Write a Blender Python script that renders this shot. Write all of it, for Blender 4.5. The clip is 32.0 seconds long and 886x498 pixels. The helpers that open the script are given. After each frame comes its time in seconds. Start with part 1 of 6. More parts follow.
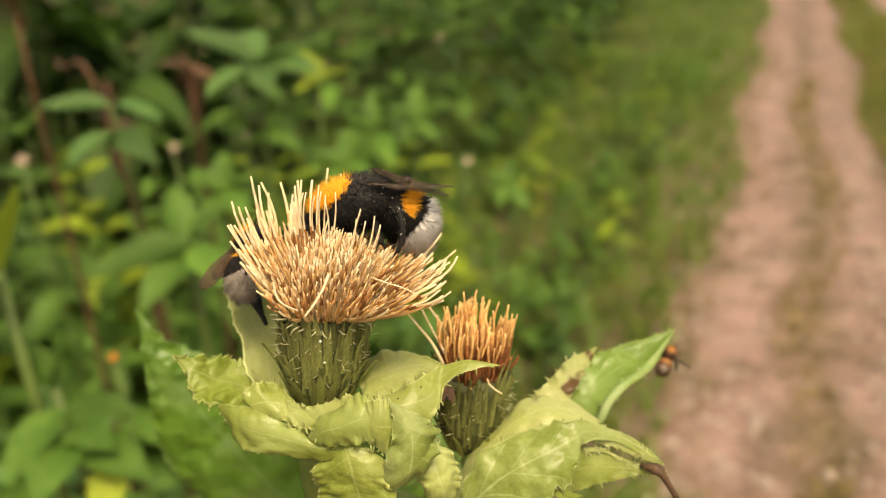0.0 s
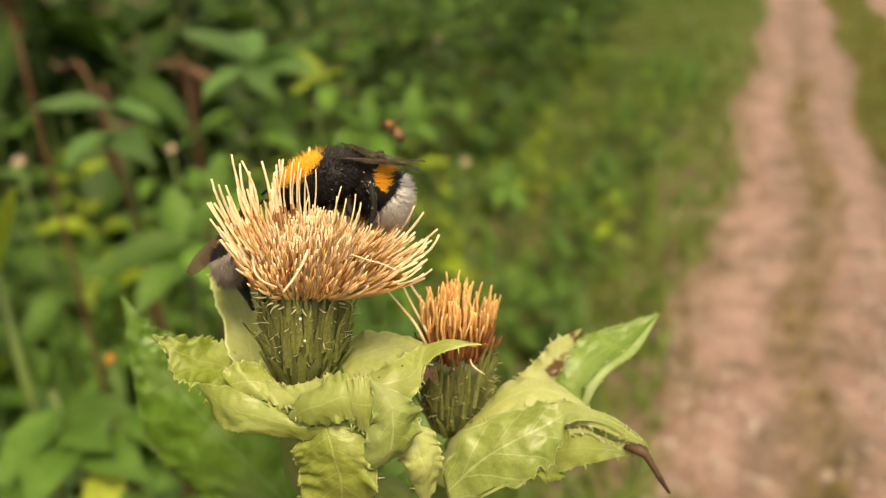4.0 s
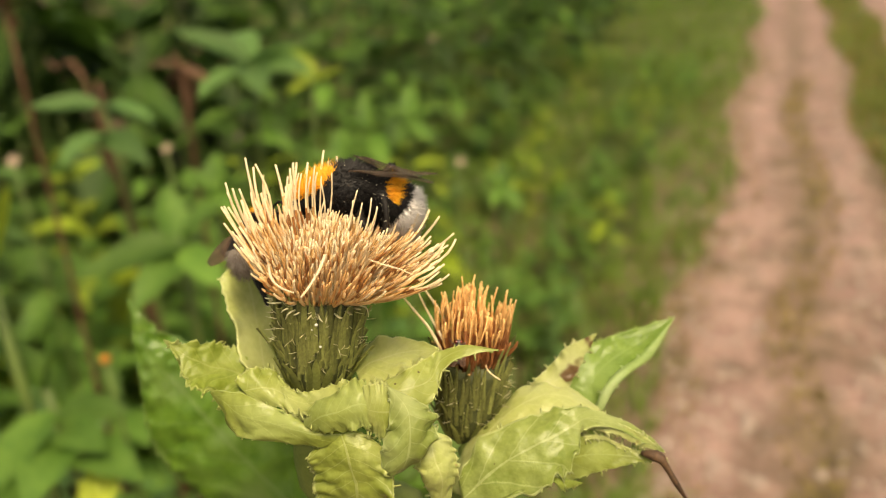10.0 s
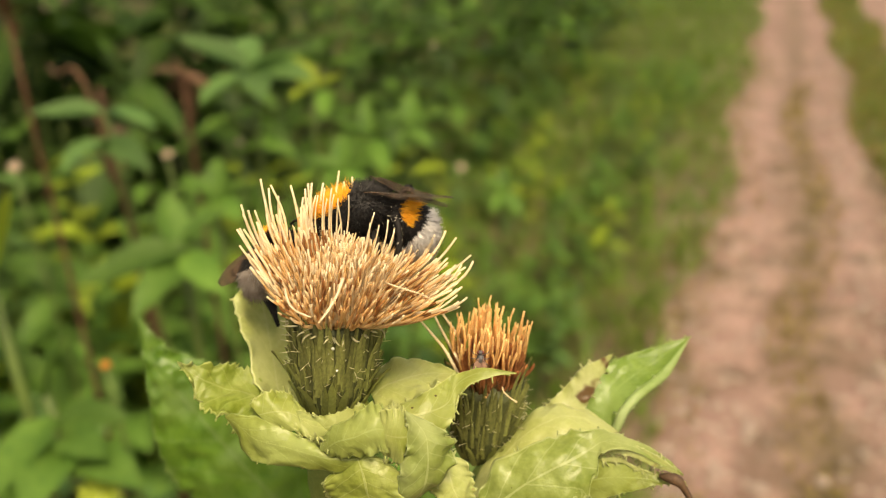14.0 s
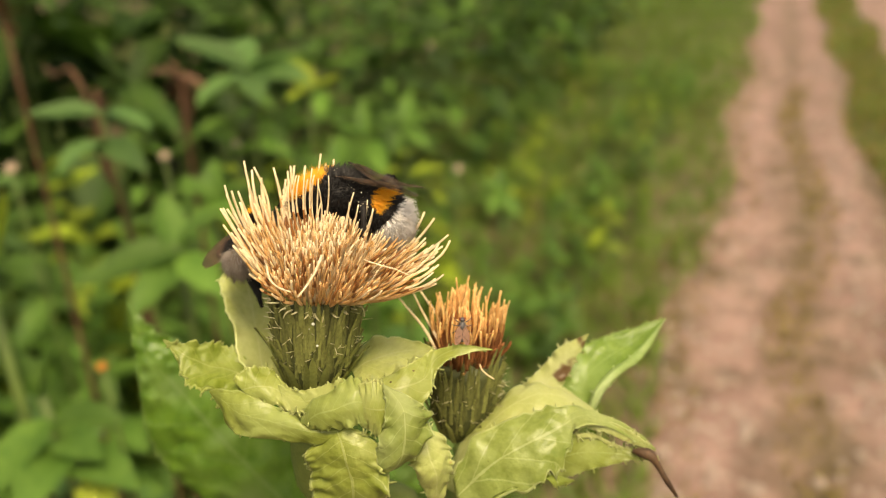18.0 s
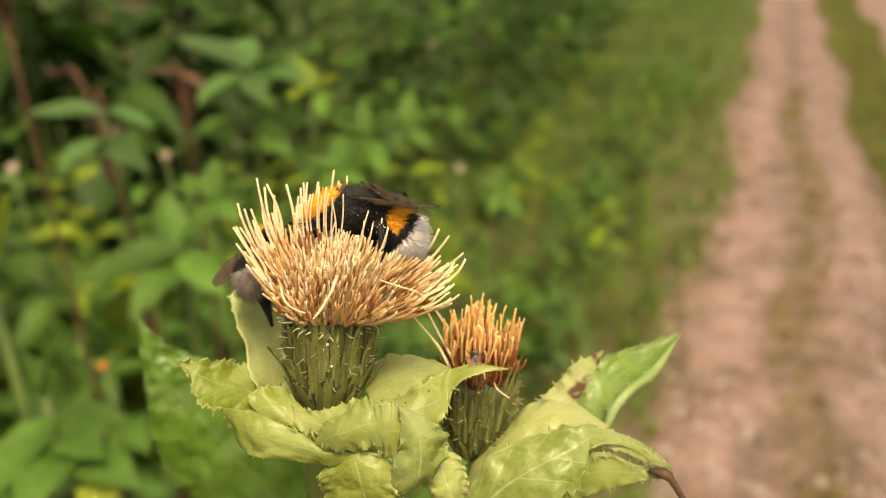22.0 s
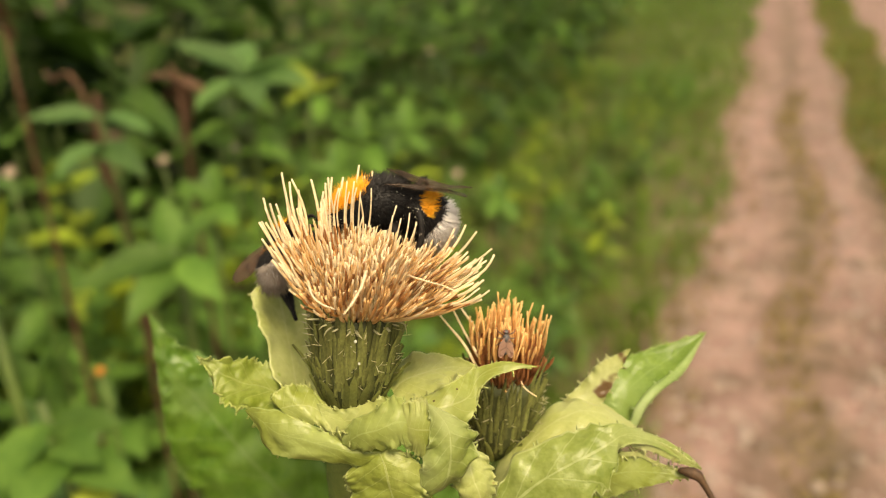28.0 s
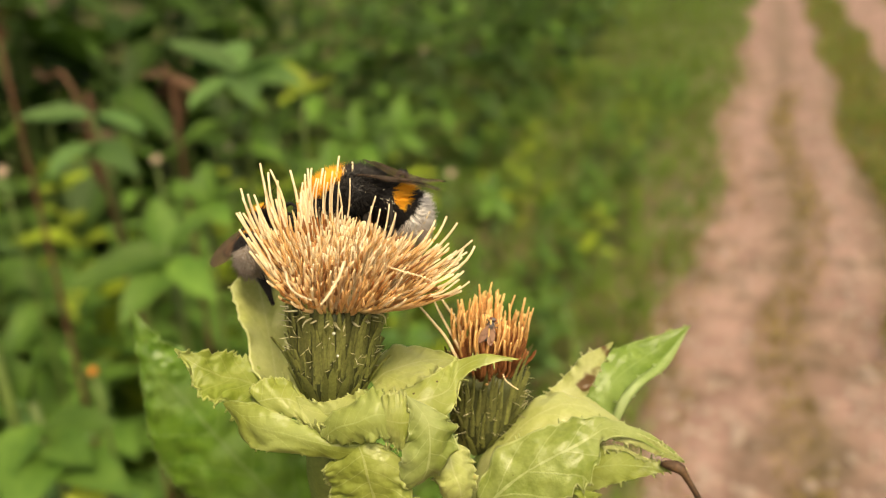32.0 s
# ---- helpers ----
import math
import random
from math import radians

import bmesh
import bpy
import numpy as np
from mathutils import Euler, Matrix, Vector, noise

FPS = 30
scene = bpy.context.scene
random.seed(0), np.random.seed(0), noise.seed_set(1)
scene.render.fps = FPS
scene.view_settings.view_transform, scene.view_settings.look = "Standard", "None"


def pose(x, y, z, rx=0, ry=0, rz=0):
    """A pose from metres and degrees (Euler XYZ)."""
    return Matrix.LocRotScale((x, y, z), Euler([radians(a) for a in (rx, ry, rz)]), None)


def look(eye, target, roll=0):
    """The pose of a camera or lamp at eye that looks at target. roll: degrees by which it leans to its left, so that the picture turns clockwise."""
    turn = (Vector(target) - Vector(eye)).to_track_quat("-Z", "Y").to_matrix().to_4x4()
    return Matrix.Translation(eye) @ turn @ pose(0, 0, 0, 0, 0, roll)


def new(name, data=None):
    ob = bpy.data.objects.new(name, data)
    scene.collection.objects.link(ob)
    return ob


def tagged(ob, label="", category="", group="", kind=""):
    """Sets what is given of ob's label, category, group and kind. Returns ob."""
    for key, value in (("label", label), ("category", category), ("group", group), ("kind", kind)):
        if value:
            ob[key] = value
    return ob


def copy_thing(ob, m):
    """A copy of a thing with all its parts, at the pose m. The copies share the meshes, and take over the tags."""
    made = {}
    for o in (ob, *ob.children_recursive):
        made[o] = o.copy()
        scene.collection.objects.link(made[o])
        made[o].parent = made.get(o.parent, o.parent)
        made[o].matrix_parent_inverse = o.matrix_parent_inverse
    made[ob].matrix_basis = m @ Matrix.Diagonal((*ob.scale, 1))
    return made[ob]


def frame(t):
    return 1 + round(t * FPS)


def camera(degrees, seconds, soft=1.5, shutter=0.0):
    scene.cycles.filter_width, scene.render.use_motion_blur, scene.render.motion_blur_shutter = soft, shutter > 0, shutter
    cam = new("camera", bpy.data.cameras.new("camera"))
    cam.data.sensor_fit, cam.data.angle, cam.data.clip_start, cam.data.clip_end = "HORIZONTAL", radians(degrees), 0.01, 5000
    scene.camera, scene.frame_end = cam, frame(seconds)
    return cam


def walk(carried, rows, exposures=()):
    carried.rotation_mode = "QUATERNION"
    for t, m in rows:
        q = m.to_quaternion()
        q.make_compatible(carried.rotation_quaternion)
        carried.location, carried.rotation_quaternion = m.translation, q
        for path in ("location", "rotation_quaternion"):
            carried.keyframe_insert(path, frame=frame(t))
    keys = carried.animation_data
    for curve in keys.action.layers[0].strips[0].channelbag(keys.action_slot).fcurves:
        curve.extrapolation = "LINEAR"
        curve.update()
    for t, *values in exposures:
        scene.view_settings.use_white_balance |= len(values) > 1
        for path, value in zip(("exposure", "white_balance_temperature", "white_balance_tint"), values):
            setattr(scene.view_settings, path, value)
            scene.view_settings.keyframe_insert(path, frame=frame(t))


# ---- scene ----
# ---------------------------------------------------------------- camera
LEAN = 25.9                              # degrees by which the lens looks down
BASE = pose(0, 0, 1.2, 90 - LEAN, 0, 0)
cam = camera(62.0, 32.0, soft=1.1)
cam.data.dof.use_dof = True
cam.data.dof.focus_distance = 0.086
cam.data.dof.aperture_fstop = 17.0
# seconds, tilt and pan of the hand-held camera, in degrees
HELD = [
    (0.0, -0.136, 0.136),
    (0.5, -0.074, 0.091),
    (1.0, -0.041, 0.051),
    (1.5, -0.026, 0.008),
    (2.0, -0.012, -0.039),
    (2.5, -0.016, -0.070),
    (3.0, -0.037, -0.081),
    (3.5, -0.050, -0.082),
    (5.5, -0.018, 0.000),
    (6.0, -0.010, -0.010),
    (6.5, -0.013, -0.031),
    (7.0, -0.015, -0.068),
    (7.5, -0.012, -0.133),
    (8.0, -0.007, -0.221),
    (8.5, -0.019, -0.303),
    (9.0, -0.048, -0.364),
    (9.5, -0.063, -0.390),
    (10.0, -0.052, -0.386),
    (10.5, -0.000, -0.379),
    (11.0, 0.080, -0.375),
    (11.5, 0.141, -0.358),
    (12.0, 0.182, -0.323),
    (12.5, 0.208, -0.288),
    (13.0, 0.253, -0.269),
    (13.5, 0.329, -0.284),
    (14.0, 0.389, -0.337),
    (14.5, 0.419, -0.419),
    (16.5, 0.537, -0.521),
    (17.0, 0.506, -0.537),
    (17.5, 0.491, -0.548),
    (18.0, 0.500, -0.549),
    (18.5, 0.514, -0.543),
    (19.0, 0.519, -0.543),
    (19.5, 0.516, -0.544),
    (20.0, 0.508, -0.531),
    (20.5, 0.499, -0.505),
    (21.0, 0.483, -0.482),
    (21.5, 0.464, -0.472),
    (22.0, 0.455, -0.471),
    (22.5, 0.455, -0.470),
    (23.0, 0.470, -0.469),
    (23.5, 0.505, -0.483),
    (24.0, 0.549, -0.520),
    (24.5, 0.592, -0.546),
    (25.0, 0.639, -0.554),
    (25.5, 0.689, -0.554),
    (27.5, 0.822, -0.637),
    (28.0, 0.830, -0.648),
    (28.5, 0.827, -0.694),
    (29.0, 0.823, -0.782),
    (29.5, 0.813, -0.874),
    (30.0, 0.795, -0.961),
    (30.5, 0.784, -1.015),
    (31.0, 0.790, -1.046),
    (31.5, 0.801, -1.080),
    (32.0, 0.807, -1.125),
]
walk(cam, [(t, BASE @ pose(0, 0, 0, tilt, pan, 0)) for t, tilt, pan in HELD],
     exposures=[(0.0, 0.78, 8800, 6), (32.0, 0.78, 8800, 6)])

# ---------------------------------------------------------------- light
world = bpy.data.worlds.new("overcast")
scene.world = world
world.use_nodes = True
wn = world.node_tree
sky = wn.nodes.new("ShaderNodeTexSky")
sky.sky_type = "NISHITA"
sky.sun_disc = False
sky.sun_elevation = radians(64)
sky.sun_rotation = radians(165)
sky.air_density, sky.dust_density, sky.ozone_density = 1.0, 6.0, 0.6
wn.links.new(sky.outputs[0], wn.nodes["Background"].inputs[0])
wn.nodes["Background"].inputs[1].default_value = 0.12
sun = new("sun", bpy.data.lights.new("sun", "SUN"))
sun.data.energy, sun.data.angle, sun.data.color = 2.3, radians(16), (1.0, 0.93, 0.82)
SUN_FROM = Vector((0.14, -0.42, 0.90))
sun.matrix_world = look(SUN_FROM * 20, (0, 0, 0))


# ---------------------------------------------------------------- materials
def nodes_of(name):
    m = bpy.data.materials.new(name)
    m.use_nodes = True
    nt = m.node_tree
    return m, nt, nt.nodes["Principled BSDF"]


def add(nt, kind, **inputs):
    n = nt.nodes.new(kind)
    for k, v in inputs.items():
        n.inputs[k].default_value = v
    return n


def ramp(nt, src, stops):
    r = nt.nodes.new("ShaderNodeValToRGB")
    e = r.color_ramp.elements
    while len(e) < len(stops):
        e.new(0.5)
    for el, (p, c) in zip(e, stops):
        el.position, el.color = p, (*c, 1)
    nt.links.new(src, r.inputs[0])
    return r.outputs[0]


def mixed(nt, fac, a, b, mode="MIX"):
    n = nt.nodes.new("ShaderNodeMix")
    n.data_type, n.blend_type = "RGBA", mode
    for sock, val in ((n.inputs[0], fac), (n.inputs[6], a), (n.inputs[7], b)):
        if isinstance(val, bpy.types.NodeSocket):
            nt.links.new(val, sock)
        elif isinstance(val, (int, float)):
            sock.default_value = val
        else:
            sock.default_value = (*val, 1)
    return n.outputs[2]


def coords(nt):
    return nt.nodes.new("ShaderNodeTexCoord").outputs["Object"]


def noise_of(nt, co, scale, detail=3.0, rough=0.55):
    n = add(nt, "ShaderNodeTexNoise", Scale=scale, Detail=detail, Roughness=rough)
    nt.links.new(co, n.inputs["Vector"])
    return n.outputs["Fac"]


def plain(name, dark, light, scale, rough=0.5, bump=0.0, spread=0.12, through_light=0.0, metal=0.0, spec=0.5, fleck=None):
    """A surface between two colours at two scales, with relief and, for leaves, light passing through."""
    m, nt, b = nodes_of(name)
    co = coords(nt)
    big, fine = noise_of(nt, co, scale), noise_of(nt, co, scale * 6, 2.0)
    both = mixed(nt, 0.4, big, fine)
    col = ramp(nt, both, ((0.32, dark), (0.68, light)))
    info = nt.nodes.new("ShaderNodeObjectInfo")
    tone = nt.nodes.new("ShaderNodeMapRange")
    tone.inputs[3].default_value, tone.inputs[4].default_value = 1 - spread, 1 + spread
    nt.links.new(info.outputs["Random"], tone.inputs[0])
    hsv = nt.nodes.new("ShaderNodeHueSaturation")
    nt.links.new(tone.outputs[0], hsv.inputs["Value"])
    nt.links.new(col, hsv.inputs["Color"])
    col = hsv.outputs[0]
    if fleck:
        f_scale, f_col, f_from = fleck
        spots = noise_of(nt, co, f_scale, 1.0)
        mask = ramp(nt, spots, ((f_from, (0, 0, 0)), (f_from + 0.04, (1, 1, 1))))
        col = mixed(nt, mask, col, f_col)
    nt.links.new(col, b.inputs["Base Color"])
    b.inputs["Roughness"].default_value = rough
    b.inputs["Metallic"].default_value = metal
    b.inputs["Specular IOR Level"].default_value = spec
    if bump:
        bp = add(nt, "ShaderNodeBump", Strength=0.6, Distance=bump)
        nt.links.new(both, bp.inputs["Height"])
        nt.links.new(bp.outputs[0], b.inputs["Normal"])
    if through_light:
        tr = nt.nodes.new("ShaderNodeBsdfTranslucent")
        nt.links.new(col, tr.inputs[0])
        mx = nt.nodes.new("ShaderNodeMixShader")
        mx.inputs[0].default_value = through_light
        nt.links.new(b.outputs[0], mx.inputs[1])
        nt.links.new(tr.outputs[0], mx.inputs[2])
        nt.links.new(mx.outputs[0], nt.nodes["Material Output"].inputs[0])
    return m


def veined(name, dark, light, vein, spread=0.05, through_light=0.45, rough=0.32, burnt=None):
    """A leaf blade: mottled, with a midrib and side veins laid out on the blade's own UV map."""
    m = plain(name, dark, light, 260, rough, 0.0005, spread, through_light, spec=0.45)
    nt = m.node_tree
    b = nt.nodes["Principled BSDF"]
    uv = nt.nodes.new("ShaderNodeUVMap")
    sep = nt.nodes.new("ShaderNodeSeparateXYZ")
    nt.links.new(uv.outputs[0], sep.inputs[0])

    def calc(op, a, c=None):
        n = nt.nodes.new("ShaderNodeMath")
        n.operation = op
        for i, v in enumerate((a, c)):
            if isinstance(v, bpy.types.NodeSocket):
                nt.links.new(v, n.inputs[i])
            elif v is not None:
                n.inputs[i].default_value = v
        return n.outputs[0]
    across = calc("ABSOLUTE", calc("SUBTRACT", sep.outputs[1], 0.5))
    wob = calc("MULTIPLY", noise_of(nt, coords(nt), 260, 2.0), 0.05)
    rib = calc("LESS_THAN", calc("ADD", across, wob), 0.04)
    slant = calc("ADD", calc("SUBTRACT", sep.outputs[0], calc("MULTIPLY", across, 0.45)), wob)
    cell = calc("ABSOLUTE", calc("SUBTRACT", calc("FRACT", calc("MULTIPLY", slant, 7.0)), 0.5))
    side = calc("LESS_THAN", cell, 0.035)
    lines = calc("MAXIMUM", rib, calc("MULTIPLY", side, 0.6))
    body_tone = b.inputs["Base Color"].links[0].from_socket
    col = mixed(nt, calc("MULTIPLY", lines, 0.5), body_tone, vein)
    # pale gristly margin, lightened to stand for light caught on the edges
    rim = calc("MULTIPLY", calc("GREATER_THAN", calc("ADD", across, wob), 0.497), 0.6)
    col = mixed(nt, rim, col, tuple(min(0.9, c * 1.15) for c in vein))
    # paler flush in broad patches, and tiny dark specks
    flush = ramp(nt, noise_of(nt, coords(nt), 75, 2.0), ((0.45, (0, 0, 0)), (0.68, (1, 1, 1))))
    col = mixed(nt, calc("MULTIPLY", flush, 0.7), col, vein)
    dots = add(nt, "ShaderNodeTexVoronoi", Scale=330.0)
    nt.links.new(coords(nt), dots.inputs["Vector"])
    keep = calc("GREATER_THAN", noise_of(nt, coords(nt), 120, 1.0), 0.56)
    col = mixed(nt, calc("MULTIPLY", calc("LESS_THAN", dots.outputs["Distance"], 0.05), keep), col, (0.10, 0.07, 0.02))
    if burnt:
        f_scale, f_col, f_from = burnt
        spots = noise_of(nt, coords(nt), f_scale, 2.0)
        mask = ramp(nt, spots, ((f_from, (0, 0, 0)), (f_from + 0.05, (1, 1, 1))))
        col = mixed(nt, mask, col, f_col)
    nt.links.new(col, b.inputs["Base Color"])
    for n in nt.nodes:
        if n.bl_idname == "ShaderNodeBsdfTranslucent":
            nt.links.new(col, n.inputs[0])
        if n.bl_idname == "ShaderNodeBump":
            net = add(nt, "ShaderNodeTexVoronoi", Scale=520.0)
            net.feature = "DISTANCE_TO_EDGE"
            nt.links.new(coords(nt), net.inputs["Vector"])
            pucker = calc("MULTIPLY", calc("MINIMUM", net.outputs["Distance"], 0.25), 0.16)
            h = calc("ADD", calc("ADD", calc("MULTIPLY", lines, 0.5), pucker), n.inputs["Height"].links[0].from_socket)
            nt.links.new(h, n.inputs["Height"])
    return m


M_STYLE = plain("style_cream", (0.84, 0.68, 0.43), (0.95, 0.83, 0.62), 900, 0.5, 0.0, 0.10, 0.40)
M_TUBE = plain("corolla_tan", (0.85, 0.60, 0.32), (0.97, 0.82, 0.56), 420, 0.55, 0.0, 0.16, 0.6)
M_ANTHER = plain("anther_brown", (0.15, 0.055, 0.016), (0.34, 0.14, 0.042), 900, 0.5, 0.0, 0.3)
M_TAN = plain("anther_tan", (0.60, 0.33, 0.12), (0.83, 0.55, 0.26), 900, 0.5, 0.0, 0.2, 0.3)
M_RUST = plain("corolla_rust", (0.22, 0.070, 0.026), (0.50, 0.21, 0.08), 900, 0.5, 0.0, 0.25, 0.3)
M_AMBER = plain("corolla_amber", (0.60, 0.32, 0.11), (0.80, 0.50, 0.21), 900, 0.5, 0.0, 0.2, 0.35)
M_ORANGE = plain("style_orange", (0.78, 0.46, 0.17), (0.92, 0.66, 0.32), 900, 0.5, 0.0, 0.15, 0.35)
M_PAPPUS = plain("pappus_cream", (0.90, 0.77, 0.54), (0.97, 0.88, 0.70), 500, 0.6, 0.0, 0.1, 0.5)
M_BRACT = plain("bract_olive", (0.060, 0.068, 0.016), (0.24, 0.25, 0.08), 420, 0.5, 0.0002, 0.5, 0.1)
M_BRACT_PALE = plain("bract_pale", (0.17, 0.19, 0.045), (0.36, 0.38, 0.13), 420, 0.5, 0.0002, 0.25, 0.2)
M_CUP = plain("cup_dark_green", (0.035, 0.042, 0.012), (0.08, 0.09, 0.027), 500, 0.7, 0.0002)
M_HAIR = plain("pale_hair", (0.55, 0.52, 0.32), (0.75, 0.72, 0.5), 500, 0.6, 0, 0.1, 0.4)
M_PALE = veined("pale_leaf", (0.236, 0.291, 0.045), (0.377, 0.429, 0.103), (0.534, 0.566, 0.245), through_light=0.45, rough=0.33, burnt=(420, (0.30, 0.22, 0.06), 0.76))
M_LEAF = veined("green_leaf", (0.20, 0.28, 0.03), (0.37, 0.44, 0.10), (0.52, 0.57, 0.22), through_light=0.55, rough=0.33, burnt=(300, (0.30, 0.2, 0.06), 0.80))
# pale leaf lightened further: sheen and light shining through put into its colour
M_WHITE = veined("whitish_leaf_lit", (0.353, 0.396, 0.110), (0.486, 0.526, 0.200), (0.550, 0.582, 0.283), through_light=0.35, rough=0.28, burnt=(420, (0.34, 0.24, 0.08), 0.76))
M_KHAKI = veined("khaki_leaf_underside", (0.239, 0.288, 0.045), (0.353, 0.411, 0.097), (0.477, 0.551, 0.206), through_light=0.5, rough=0.30, burnt=(260, (0.26, 0.17, 0.05), 0.74))
M_FRESH = veined("fresh_leaf", (0.189, 0.251, 0.045), (0.322, 0.380, 0.110), (0.518, 0.566, 0.270), through_light=0.4, rough=0.33, burnt=(300, (0.30, 0.2, 0.06), 0.78))
M_TURNED = veined("turned_leaf_edge", (0.24, 0.36, 0.09), (0.38, 0.50, 0.18), (0.5, 0.6, 0.3))
M_BLADE = veined("leaf_upper_green", (0.13, 0.23, 0.03), (0.25, 0.37, 0.07), (0.3, 0.42, 0.12))
M_SPOT = veined("spotted_leaf", (0.33, 0.37, 0.10), (0.48, 0.52, 0.20), (0.58, 0.60, 0.32), burnt=(240, (0.16, 0.09, 0.035), 0.585))
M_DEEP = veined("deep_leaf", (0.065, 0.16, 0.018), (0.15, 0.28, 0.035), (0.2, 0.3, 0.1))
M_STEM = plain("stem_green", (0.10, 0.15, 0.03), (0.22, 0.28, 0.07), 300, 0.5, 0.0003)
M_STALK = plain("weed_stem", (0.045, 0.08, 0.014), (0.10, 0.15, 0.03), 60, 0.6, 0.0003)
M_BURNT = plain("withered_brown", (0.018, 0.010, 0.006), (0.10, 0.05, 0.02), 400, 0.7, 0.0004)


# ---------------------------------------------------------------- builders
def part(name, bm, material, parent, label=""):
    """Links a bmesh as one mesh object under a thing or a part."""
    me = bpy.data.meshes.new(name)
    bm.to_mesh(me)
    bm.free()
    for p in me.polygons:
        p.use_smooth = True
    for m in material if isinstance(material, (list, tuple)) else [material]:
        me.materials.append(m)
    ob = new(name, me)
    ob.parent = parent
    if label:
        ob["label"] = label
    return ob


def share(name, me, parent, m):
    ob = new(name, me)
    ob.parent = parent
    ob.matrix_basis = m
    return ob


def mesh_of(name, bm, materials):
    me = bpy.data.meshes.new(name)
    bm.to_mesh(me)
    bm.free()
    for p in me.polygons:
        p.use_smooth = True
    for m in materials:
        me.materials.append(m)
    return me


def thing(name, at, label, category, group="", kind=""):
    ob = new(name)
    ob.location = at
    ob.empty_display_size = 0.01
    return tagged(ob, label, category, group, kind)


def spline(pts, n):
    """n + 1 points on a smooth curve through pts."""
    pts = [Vector(p) for p in pts]
    ext = [pts[0] * 2 - pts[1], *pts, pts[-1] * 2 - pts[-2]]
    out = []
    for i in range(n + 1):
        f = i / n * (len(pts) - 1)
        k = min(int(f), len(pts) - 2)
        t = f - k
        a, b, c, d = ext[k:k + 4]
        out.append(0.5 * (2 * b + (c - a) * t + (2 * a - 5 * b + 4 * c - d) * t * t + (3 * b - a - 3 * c + d) * t ** 3))
    return out


def tube(bm, pts, radii, sides=6, mats=None, cap=True):
    """A tapering tube along pts; mats gives each stretch's material."""
    rings, n = [], len(pts)
    ref = Vector((0.31, 0.77, 0.55))
    for i, p in enumerate(pts):
        d = (pts[min(i + 1, n - 1)] - pts[max(i - 1, 0)]).normalized()
        u = d.cross(ref).normalized()
        v = d.cross(u)
        rings.append([bm.verts.new(p + (u * math.cos(a) + v * math.sin(a)) * radii[i])
                      for a in (k * math.tau / sides for k in range(sides))])
    for i in range(n - 1):
        for k in range(sides):
            f = bm.faces.new((rings[i][k], rings[i][(k + 1) % sides], rings[i + 1][(k + 1) % sides], rings[i + 1][k]))
            if mats:
                f.material_index = mats[i]
    if cap:
        for r, mi in ((rings[0][::-1], 0), (rings[-1], -1)):
            f = bm.faces.new(r)
            if mats:
                f.material_index = mats[mi]
    return bm


